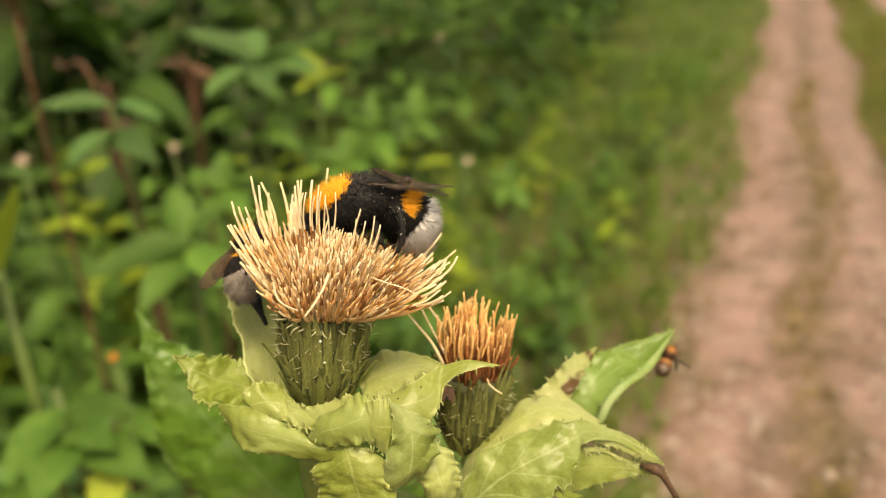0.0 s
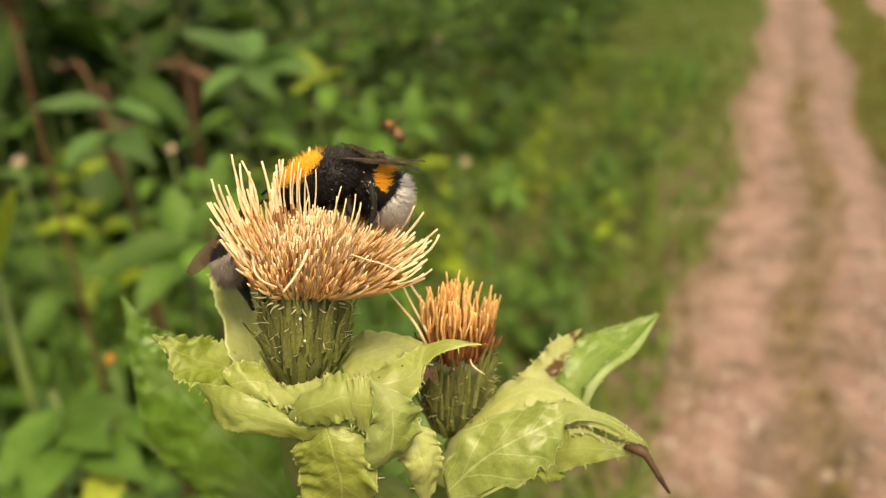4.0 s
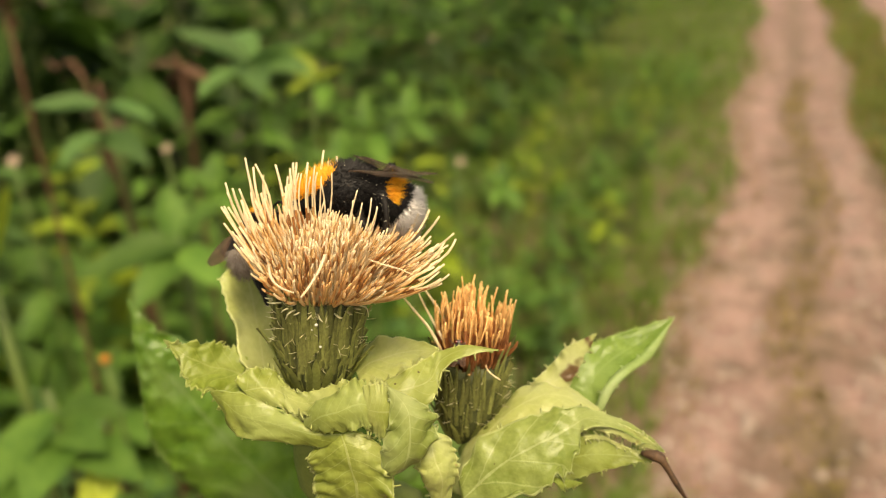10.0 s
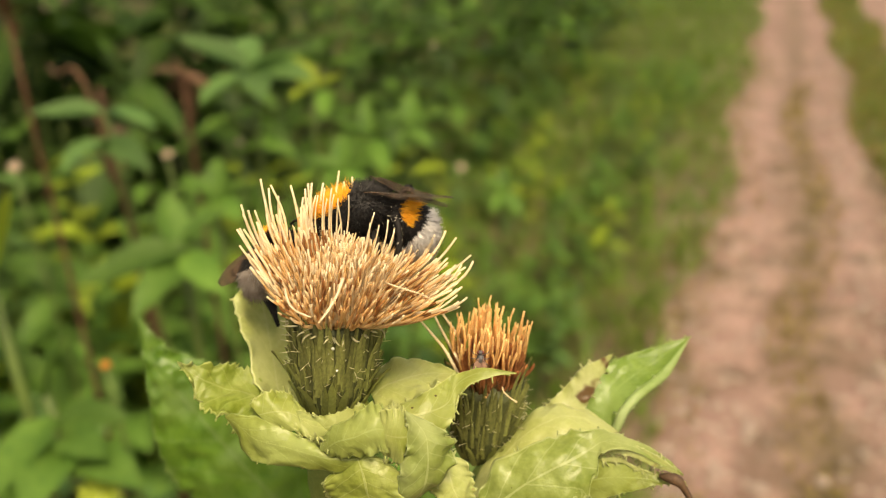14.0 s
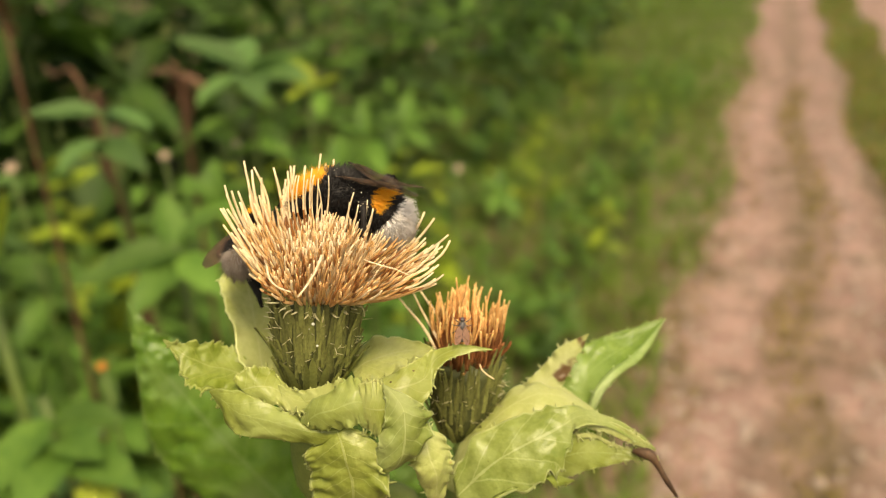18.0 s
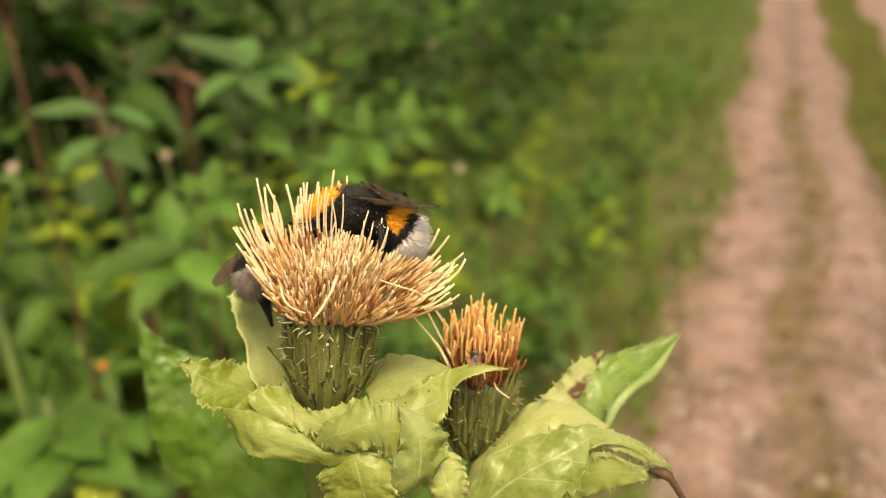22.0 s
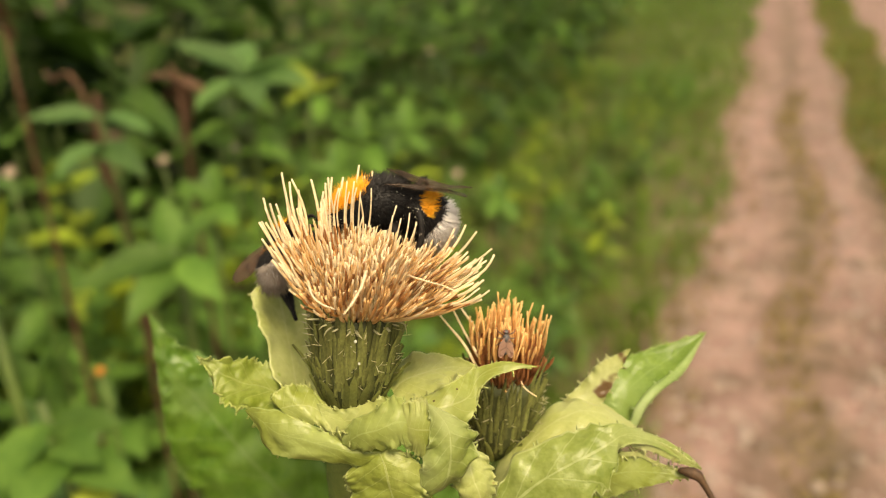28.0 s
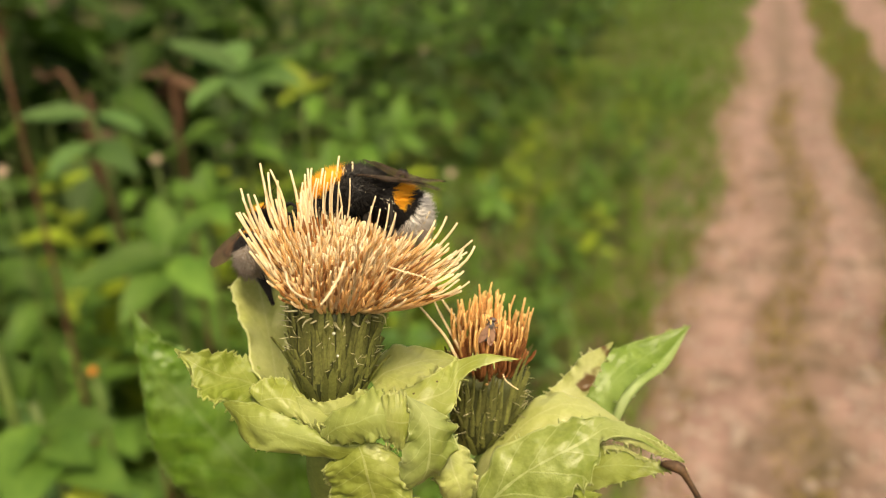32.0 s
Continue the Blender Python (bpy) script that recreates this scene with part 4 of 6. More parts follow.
grass("grass", "green verge grass beside the gravel track", 26000, (0.9, 14), (-2.2, -0.06), (0.05, 0.16), M_GRASS, 1)
grass("grass", "green grass strip between the wheel ruts", 5200, (1.5, 14), (0.62, 1.06), (0.04, 0.12), M_GRASS, 2)
grass("grass", "yellowed dry grass mixed into the strip between the ruts", 4600, (1.5, 14), (0.60, 1.06), (0.04, 0.12), M_DRY, 12)
grass("grass", "short sparse grass creeping over the edge of the track", 2600, (1.1, 8), (-0.22, 0.06), (0.015, 0.05), M_DRY, 8)
grass("grass", "thin worn grass in the middle of the rut", 1700, (1.2, 6), (0.24, 0.37), (0.02, 0.05), M_DRY, 3)
grass("grass", "dry grass on the far verge", 9000, (3, 22), (1.7, 4.5), (0.06, 0.16), M_DRY, 4)
grass("grass", "long green grass under the weeds", 6000, (0.6, 12), (-5.5, -1.9), (0.1, 0.35), M_GRASS, 6)

# loose stones on the bare ruts
M_STONE = plain("pebble", (0.16, 0.12, 0.10), (0.55, 0.44, 0.37), 30, 0.9, 0.001, 0.3)
rnd = random.Random(21)
bm = bmesh.new()
bmesh.ops.create_icosphere(bm, subdivisions=1, radius=1.0)
ball = [v.co.copy() for v in bm.verts]
ball_faces = [[v.index for v in f.verts] for f in bm.faces]
bm.free()
verts, faces = [], []
for i in range(2600):
    s, w = 1.1 + 6 * rnd.random() ** 1.7, rnd.choice((rnd.gauss(0.05, 0.11), rnd.gauss(0.48, 0.06), rnd.gauss(1.35, 0.12)))
    r = rnd.uniform(0.003, 0.014) * (1.6 if rnd.random() < 0.06 else 1)
    at = on_track(s, w, ground_height(s, w) + r * 0.3)
    sx, sy, sz = rnd.uniform(0.7, 1.3) * r, rnd.uniform(0.7, 1.3) * r, rnd.uniform(0.4, 0.7) * r
    k = len(verts)
    verts += [at + Vector((c.x * sx * rnd.uniform(0.85, 1.15), c.y * sy, c.z * sz)) for c in ball]
    faces += [[k + q for q in f] for f in ball_faces]
me = bpy.data.meshes.new("pebbles")
me.from_pydata(verts, [], faces)
me.materials.append(M_STONE)
tagged(new("pebbles", me), "small pale pebbles lying on the gravel track", "pebbles", kind="stuff")

# ---------------------------------------------------------------- weeds
M_WEED = [plain("weed_leaf_mid", (0.048, 0.118, 0.018), (0.125, 0.235, 0.042), 25, 0.6, 0, 0.35, 0.4, spec=0.25),
          plain("weed_leaf_yellow", (0.14, 0.21, 0.018), (0.25, 0.32, 0.035), 25, 0.6, 0, 0.35, 0.4, spec=0.25),
          # darkened leaf: the shade deep in the growth is put into its colour
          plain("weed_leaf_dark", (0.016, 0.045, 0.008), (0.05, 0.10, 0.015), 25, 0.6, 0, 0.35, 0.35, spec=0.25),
          plain("weed_leaf_blue", (0.05, 0.12, 0.03), (0.12, 0.22, 0.065), 25, 0.6, 0, 0.3, 0.4, spec=0.25)]
M_BROWN = plain("dead_stalk", (0.045, 0.02, 0.008), (0.11, 0.05, 0.018), 20, 0.8)


def leaf_form(name, length, width, droop, material, seed):
    """A leaf along x with a pointed tip and a folded midrib."""
    bm = bmesh.new()
    n = 7
    rows = []
    for i in range(n + 1):
        s = i / n
        w = width * 0.5 * (math.sin(math.pi * min(1, s ** 0.8 * 0.98 + 0.02)) ** 0.85 + 0.03) * (1 + 0.10 * (i % 2))
        z = -droop * length * s * s + 0.02 * length * math.sin(s * 6 + seed)
        rows.append([bm.verts.new((s * length, w * q, z + abs(q) * w * 0.35)) for q in (-1, -0.5, 0, 0.5, 1)])
    for i in range(n):
        for j in range(4):
            bm.faces.new((rows[i][j], rows[i][j + 1], rows[i + 1][j + 1], rows[i + 1][j]))
    me = mesh_of(name, bm, [material])
    return me


def weed(height, n_pairs, length, m_leaf, seed, label, name="weed"):
    """A leafy weed: a stem with crossed pairs of leaves that shrink towards the tip."""
    rnd = random.Random(seed)
    w = thing(name, (0, 0, 0), label, name, name + "s on the verge")
    bend = Vector((rnd.uniform(-.1, .1), rnd.uniform(-.1, .1), 0)) * height
    line = [Vector((0, 0, -0.02)), bend * 0.2 + Vector((0, 0, height * 0.5)), bend + Vector((0, 0, height))]
    pts = spline(line, 12)
    bm = bmesh.new()
    tube(bm, pts, [0.004 - 0.0025 * i / 12 for i in range(13)], 6)
    part("stem", bm, M_STALK, w)
    forms = [leaf_form("leaf", length * k, length * k * rnd.uniform(0.38, 0.5), rnd.uniform(0.1, 0.4), m_leaf, seed + i) for i, k in enumerate((1.0, 0.8, 0.55, 0.35))]
    for i in range(n_pairs):
        f = 0.25 + 0.75 * (i + 0.5) / n_pairs
        p = pts[min(12, int(f * 12))]
        k = 0 if f < 0.55 else 1 if f < 0.8 else 2 if f < 0.93 else 3
        for side in (0, math.pi):
            a = i * 1.57 + side + rnd.uniform(-0.4, 0.4)
            share("leaf", forms[k], w, Matrix.Translation(p) @ Matrix.Rotation(a, 4, "Z") @ Matrix.Rotation(rnd.uniform(-0.6, 0.25), 4, "Y"))
    return w


WEEDS = []
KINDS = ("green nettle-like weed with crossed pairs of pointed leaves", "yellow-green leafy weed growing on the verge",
         "leafy weed with its green darkened to stand for shade", "blue-green leafy weed with broad leaves")
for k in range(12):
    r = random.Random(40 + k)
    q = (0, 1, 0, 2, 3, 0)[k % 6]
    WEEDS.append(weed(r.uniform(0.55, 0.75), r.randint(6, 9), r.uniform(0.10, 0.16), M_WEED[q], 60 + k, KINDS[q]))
rnd = random.Random(7)
placed = []


HERBS = [weed(0.65, 4, (0.14, 0.2, 0.17, 0.12)[k], M_WEED[(3, 0, 1, 2)[k]], 90 + k, "low green herb growing in the verge grass", "herb") for k in range(4)]


def sow(n, place, height, gap, wide, pick, stock=WEEDS):
    """Stands n weeds at chance places, each with room of its own."""
    put = tries = 0
    while put < n and tries < n * 40:
        tries += 1
        p = place()
        if p.dot(TRACK_RIGHT) > -0.33 or (p.xy - ROOT.xy).length < 0.12 or p.y < 0.45 or any((p - o).length < gap for o in placed):
            continue
        m = Matrix.Translation(p) @ Matrix.Rotation(rnd.uniform(0, math.tau), 4, "Z") @ Matrix.Rotation(rnd.uniform(-0.15, 0.15), 4, "X")
        ob = stock[put] if put < len(stock) and not stock[put].get("sown") else copy_thing(stock[rnd.choice(pick)], m)
        ob["sown"] = 1
        ob.matrix_basis = m
        sc = rnd.uniform(*height) / 0.65
        ob.scale = (max(0.3, min(sc, wide)),) * 2 + (sc,)
        placed.append(p)
        put += 1


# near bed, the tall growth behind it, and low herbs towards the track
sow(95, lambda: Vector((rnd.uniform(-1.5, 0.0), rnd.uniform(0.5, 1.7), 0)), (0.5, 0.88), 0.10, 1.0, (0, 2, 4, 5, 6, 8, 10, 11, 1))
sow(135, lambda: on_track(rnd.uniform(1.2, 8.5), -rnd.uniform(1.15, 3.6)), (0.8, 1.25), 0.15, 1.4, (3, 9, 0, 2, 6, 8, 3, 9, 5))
# tall dark-leaved growth added to shade the back left, tops out of view
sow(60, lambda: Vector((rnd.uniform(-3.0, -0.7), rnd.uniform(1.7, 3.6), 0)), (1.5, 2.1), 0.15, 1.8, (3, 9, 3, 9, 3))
sow(205, lambda: on_track(1.1 + 4.6 * rnd.random() ** 1.3, -rnd.uniform(0.34, 1.3)), (0.12, 0.34), 0.08, 0.75, (0, 1, 2, 3, 1), HERBS)


def tall_weed(label, top, leaves, m_leaf, bend=(0, 0), m_stem=M_STALK):
    """A weed whose named leaves run from base to tip, on a stem that stands on the ground."""
    top = Vector(top)
    foot = Vector((top.x + bend[0], top.y + bend[1], 0))
    w = thing("weed", foot, label, "weed", "weeds on the verge")
    line = [Vector((0, 0, -0.02)), Vector((-bend[0] * 0.2, -bend[1] * 0.2, top.z * 0.5)), top - foot]
    bm = bmesh.new()
    tube(bm, spline(line, 12), [0.0045 - 0.002 * i / 12 for i in range(13)], 6)
    part("stem", bm, m_stem, w)
    for i, (a, b, wid, sag) in enumerate(leaves):
        a, b = Vector(a) - foot, Vector(b) - foot
        along = b - a
        ln = along.length
        me = leaf_form("leaf", ln, ln * wid, sag, m_leaf, i)
        x = (along + Vector((0, 0, sag * ln))).normalized()
        y = Vector((0, 0, 1)).cross(x).normalized()
        z = x.cross(y)
        share("leaf", me, w, Matrix.Translation(a) @ Matrix((x, y, z)).transposed().to_4x4() @ Matrix.Rotation(((i * 37) % 7 - 3) * 0.12, 4, "X"))
    return w


tall_weed("green weed with a whorl of long pointed leaves", (-0.178, 0.707, 1.053), [
    ((-0.179, 0.706, 1.052), (-0.244, 0.700, 1.084), 0.42, 0.1), ((-0.179, 0.707, 1.053), (-0.105, 0.706, 1.075), 0.40, 0.1), ((-0.179, 0.705, 1.050), (-0.211, 0.642, 1.033), 0.42, 0.2),
    ((-0.179, 0.705, 1.050), (-0.116, 0.660, 1.049), 0.42, 0.2), ((-0.179, 0.707, 1.054), (-0.206, 0.781, 1.068), 0.4, 0.1), ((-0.179, 0.705, 1.049), (-0.154, 0.634, 1.040), 0.4, 0.2)], M_WEED[3])
tall_weed("weed with two long spreading blue-green leaves", (-0.280, 0.610, 1.036), [
    ((-0.281, 0.610, 1.036), (-0.333, 0.590, 1.041), 0.40, 0.05), ((-0.279, 0.610, 1.037), (-0.229, 0.584, 1.029), 0.42, 0.2), ((-0.275, 0.590, 1.018), (-0.285, 0.530, 1.010), 0.4, 0.3), ((-0.275, 0.590, 1.018), (-0.233, 0.549, 1.003), 0.4, 0.3)], M_WEED[3], (0.03, 0.02))
tall_weed("bright green weed with broad drooping leaves", (-0.191, 0.294, 0.981), [
    ((-0.191, 0.294, 0.981), (-0.181, 0.305, 1.015), 0.45, 0.05), ((-0.191, 0.294, 0.981), (-0.209, 0.297, 1.011), 0.45, 0.1), ((-0.186, 0.285, 0.974), (-0.190, 0.242, 0.966), 0.5, 0.2),
    ((-0.183, 0.284, 0.972), (-0.147, 0.280, 0.976), 0.5, 0.2), ((-0.178, 0.276, 0.968), (-0.170, 0.231, 0.966), 0.5, 0.2), ((-0.175, 0.273, 0.960), (-0.133, 0.252, 0.963), 0.5, 0.2), ((-0.178, 0.277, 0.970), (-0.150, 0.257, 0.974), 0.5, 0.2)], M_WEED[0], (0.02, 0.03))
tall_weed("yellow-green weed with a broad upright leaf", (-0.197, 0.287, 1.048), [
    ((-0.194, 0.287, 1.050), (-0.180, 0.290, 1.089), 0.40, 0.0), ((-0.198, 0.288, 1.050), (-0.222, 0.311, 1.073), 0.4, 0.1), ((-0.197, 0.286, 1.047), (-0.200, 0.258, 1.040), 0.4, 0.2)], M_WEED[1])
tall_weed("green weed with a long arching leaf", (-0.181, 0.470, 0.977), [
    ((-0.177, 0.470, 0.977), (-0.247, 0.440, 0.961), 0.35, 0.1), ((-0.181, 0.471, 0.979), (-0.151, 0.502, 0.998), 0.4, 0.1), ((-0.181, 0.468, 0.973), (-0.200, 0.506, 1.005), 0.42, 0.1), ((-0.179, 0.468, 0.973), (-0.144, 0.428, 0.959), 0.4, 0.2), ((-0.181, 0.466, 0.970), (-0.196, 0.413, 0.951), 0.4, 0.2)], M_WEED[0])
tall_weed("green weed with a tuft of small leaves", (-0.076, 0.775, 0.964), [
    ((-0.076, 0.775, 0.964), (-0.082, 0.795, 1.006), 0.4, 0.1), ((-0.076, 0.775, 0.964), (-0.030, 0.776, 0.989), 0.42, 0.1), ((-0.076, 0.775, 0.964), (-0.117, 0.774, 0.986), 0.4, 0.1), ((-0.076, 0.773, 0.961), (-0.055, 0.720, 0.942), 0.45, 0.2), ((-0.076, 0.773, 0.961), (-0.103, 0.734, 0.949), 0.45, 0.2)], M_WEED[0])
tall_weed("yellowish weed with small broad leaves", (-0.141, 0.820, 1.012), [
    ((-0.141, 0.818, 1.006), (-0.160, 0.834, 1.040), 0.6, 0.1), ((-0.141, 0.818, 1.006), (-0.103, 0.826, 1.023), 0.6, 0.1), ((-0.141, 0.818, 1.006), (-0.162, 0.792, 1.000), 0.6, 0.2)], M_WEED[1])

tall_weed("bright green weed with broad pointed leaves", (-0.194, 0.6, 0.961), [
    ((-0.194, 0.6, 0.961), (-0.218, 0.6, 0.985), 0.5, 0.12), ((-0.194, 0.6, 0.961), (-0.168, 0.62, 0.972), 0.5, 0.12), ((-0.194, 0.6, 0.961), (-0.208, 0.57, 0.942), 0.5, 0.12), ((-0.194, 0.6, 0.961), (-0.166, 0.57, 0.953), 0.5, 0.12), ((-0.194, 0.6, 0.961), (-0.198, 0.63, 0.991), 0.5, 0.12)], M_WEED[0])
tall_weed("green weed with a loose crown of leaves", (-0.101, 0.72, 0.947), [
    ((-0.101, 0.72, 0.947), (-0.138, 0.72, 0.959), 0.45, 0.12), ((-0.101, 0.72, 0.947), (-0.066, 0.74, 0.958), 0.45, 0.12), ((-0.101, 0.72, 0.947), (-0.118, 0.69, 0.932), 0.45, 0.12), ((-0.101, 0.72, 0.947), (-0.073, 0.69, 0.938), 0.45, 0.12), ((-0.101, 0.72, 0.947), (-0.1, 0.75, 0.978), 0.45, 0.12)], M_WEED[0])
tall_weed("green weed with a loose crown of leaves", (-0.035, 0.9, 0.941), [
    ((-0.035, 0.9, 0.941), (-0.066, 0.9, 0.959), 0.45, 0.12), ((-0.035, 0.9, 0.941), (0.001, 0.92, 0.953), 0.45, 0.12), ((-0.035, 0.9, 0.941), (-0.051, 0.87, 0.917), 0.45, 0.12), ((-0.035, 0.9, 0.941), (-0.01, 0.87, 0.921), 0.45, 0.12), ((-0.035, 0.9, 0.941), (-0.035, 0.93, 0.98), 0.45, 0.12)], M_WEED[0])
tall_weed("green weed with small pointed leaves", (0.09, 0.95, 0.835), [
    ((0.09, 0.95, 0.835), (0.059, 0.95, 0.855), 0.45, 0.12), ((0.09, 0.95, 0.835), (0.127, 0.97, 0.844), 0.45, 0.12), ((0.09, 0.95, 0.835), (0.073, 0.92, 0.814), 0.45, 0.12), ((0.09, 0.95, 0.835), (0.112, 0.92, 0.809), 0.45, 0.12), ((0.09, 0.95, 0.835), (0.091, 0.98, 0.865), 0.45, 0.12)], M_WEED[0])
# brown leaves added for the dark gaps: deep shade put into their colour
M_GAP_SHADE = plain("gap_shade_leaf", (0.050, 0.024, 0.012), (0.13, 0.066, 0.030), 25, 0.8, 0, 0.3, 0.2)
tall_weed("dark brown hanging leaves added for shaded gaps among weeds", (-0.294, 0.85, 1.018), [
    ((-0.294, 0.85, 1.018), (-0.32, 0.85, 0.979), 0.34, 0.2), ((-0.294, 0.85, 1.018), (-0.295, 0.87, 0.96), 0.34, 0.2), ((-0.294, 0.85, 1.018), (-0.258, 0.83, 1.003), 0.34, 0.2), ((-0.294, 0.85, 1.018), (-0.307, 0.86, 1.035), 0.34, 0.2), ((-0.294, 0.85, 1.018), (-0.329, 0.84, 1.02), 0.34, 0.2)], M_GAP_SHADE, m_stem=M_BROWN)
tall_weed("dark brown hanging leaves added for shaded gaps among weeds", (-0.364, 0.8, 0.97), [
    ((-0.364, 0.8, 0.97), (-0.387, 0.8, 0.92), 0.34, 0.2), ((-0.364, 0.8, 0.97), (-0.371, 0.82, 0.906), 0.34, 0.2), ((-0.364, 0.8, 0.97), (-0.338, 0.78, 0.953), 0.34, 0.2), ((-0.364, 0.8, 0.97), (-0.396, 0.81, 0.944), 0.34, 0.2), ((-0.364, 0.8, 0.97), (-0.374, 0.79, 0.896), 0.34, 0.2)], M_GAP_SHADE, m_stem=M_BROWN)
tall_weed("dark brown hanging leaves added for shaded gaps among weeds", (-0.478, 0.85, 1.08), [
    ((-0.478, 0.85, 1.08), (-0.499, 0.85, 1.05), 0.34, 0.2), ((-0.478, 0.85, 1.08), (-0.48, 0.87, 1.052), 0.34, 0.2), ((-0.478, 0.85, 1.08), (-0.466, 0.83, 1.112), 0.34, 0.2), ((-0.478, 0.85, 1.08), (-0.514, 0.86, 1.085), 0.34, 0.2), ((-0.478, 0.85, 1.08), (-0.447, 0.84, 1.088), 0.34, 0.2)], M_GAP_SHADE, m_stem=M_BROWN)

# brown dead stalks in the shade behind
for top, foot in (((-0.401, 0.768, 1.041), (-0.323, 0.701, 0.949)), ((-0.311, 0.692, 1.023), (-0.296, 0.646, 0.951))):
    bm = bmesh.new()
    a, b = Vector(top), Vector(foot)
    low = Vector((b.x + 0.03, b.y + 0.05, -0.01))
    base = Vector((low.x, low.y, 0))
    tube(bm, [p - base for p in spline([a, b, low], 14)], [0.0024] * 15, 6)
    st = part("dead_stalk", bm, M_BROWN, None)
    st.location = base
    tagged(st, "dry brown dead stalk among the weeds", "stalk", "dead stalks")


def blossom(label, at, size, m_petal, m_eye, seed):
    """A small flower on a thin stalk: a button with a ring of petals."""
    rnd = random.Random(seed)
    at = Vector(at)
    f = thing("wildflower", (at.x, at.y, 0), label, "wildflower", "wildflowers in the weeds")
    bm = bmesh.new()
    tube(bm, spline([(0.01, 0.015, -0.01), (0.004, 0.008, at.z * 0.6), (0, 0, at.z)], 8), [0.0014] * 9, 5)
    part("stalk", bm, M_STALK, f)
    bm = bmesh.new()
    for v in bmesh.ops.create_uvsphere(bm, u_segments=10, v_segments=6, radius=size * 0.28)["verts"]:
        v.co.z = v.co.z * 0.6
    eye = part("flower_centre", bm, m_eye, f)
    face = Matrix.Translation((0, 0, at.z)) @ Matrix.Rotation(rnd.uniform(0.3, 0.8), 4, "X")
    eye.matrix_basis = face
    me = leaf_form("petal", size * 0.5, size * 0.26, 0.15, m_petal, seed)
    for k in range(11):
        share("petal", me, f, face @ Matrix.Rotation(k * math.tau / 11, 4, "Z") @ Matrix.Translation((size * 0.1, 0, 0)) @ Matrix.Rotation(rnd.uniform(-0.5, 0.1), 4, "Y"))


M_BEIGE = plain("petal_beige", (0.30, 0.23, 0.15), (0.46, 0.37, 0.27), 60, 0.7, 0, 0.15, 0.3)
M_YOLK = plain("petal_orange", (0.42, 0.13, 0.01), (0.55, 0.2, 0.02), 60, 0.6, 0, 0.1, 0.3)
M_LEMON = plain("petal_yellow", (0.27, 0.34, 0.03), (0.38, 0.44, 0.05), 60, 0.6, 0, 0.1, 0.3)
for i, at in enumerate(((-0.356, 0.590, 0.995), (-0.205, 0.734, 0.971), (0.028, 0.856, 0.902), (-0.009, 1.331, 0.965), (-0.257, 0.671, 0.979))):
    blossom("small faded beige wildflower among the weeds", at, 0.010, M_BEIGE, M_BEIGE, i)
blossom("small orange wildflower among the weeds", (-0.216, 0.400, 0.926), 0.006, M_YOLK, M_YOLK, 11)
blossom("round yellow wildflower among the weeds", (-0.156, 0.257, 0.952), 0.018, M_LEMON, M_LEMON, 12)


# ---------------------------------------------------------------- bumblebees
M_FUR_K = plain("fur_black", (0.006, 0.005, 0.005), (0.016, 0.013, 0.012), 600, 0.5, 0, 0.1, spec=0.35)
M_FUR_Y = plain("fur_orange", (0.85, 0.34, 0.012), (0.98, 0.52, 0.05), 600, 0.6, 0, 0.1, 0.2)
M_FUR_W = plain("fur_white", (0.84, 0.80, 0.77), (0.97, 0.94, 0.91), 600, 0.7, 0, 0.1, 0.2)
M_SHELL = plain("shell_black", (0.006, 0.005, 0.005), (0.018, 0.015, 0.013), 500, 0.65, 0.0001, spec=0.2)


def wing_material(name, alpha):
    m, nt, b = nodes_of(name)
    co = coords(nt)
    v = add(nt, "ShaderNodeTexVoronoi", Scale=420.0)
    v.feature = "DISTANCE_TO_EDGE"
    nt.links.new(co, v.inputs["Vector"])
    col = ramp(nt, v.outputs["Distance"], ((0.0, (0.022, 0.013, 0.009)), (0.05, (0.080, 0.050, 0.031))))
    nt.links.new(col, b.inputs["Base Color"])
    b.inputs["Roughness"].default_value, b.inputs["Specular IOR Level"].default_value = 0.25, 0.25
    b.inputs["Alpha"].default_value = alpha
    return m


M_WING = wing_material("smoky_wing", 0.52)
M_WING_DARK = wing_material("dark_wing", 0.86)


M_POLLEN = plain("pollen", (0.62, 0.56, 0.42), (0.85, 0.80, 0.66), 600, 0.7)
M_UNDER = plain("tail_shell", (0.60, 0.55, 0.52), (0.78, 0.73, 0.70), 600, 0.6)


def ellipsoid(bm, c, r, seg=18, rings=12):
    g = bmesh.ops.create_uvsphere(bm, u_segments=seg, v_segments=rings, radius=1.0)
    for v in g["verts"]:
        v.co = Vector((v.co.x * r[0], v.co.y * r[1], v.co.z * r[2])) + Vector(c)
    return g["verts"]


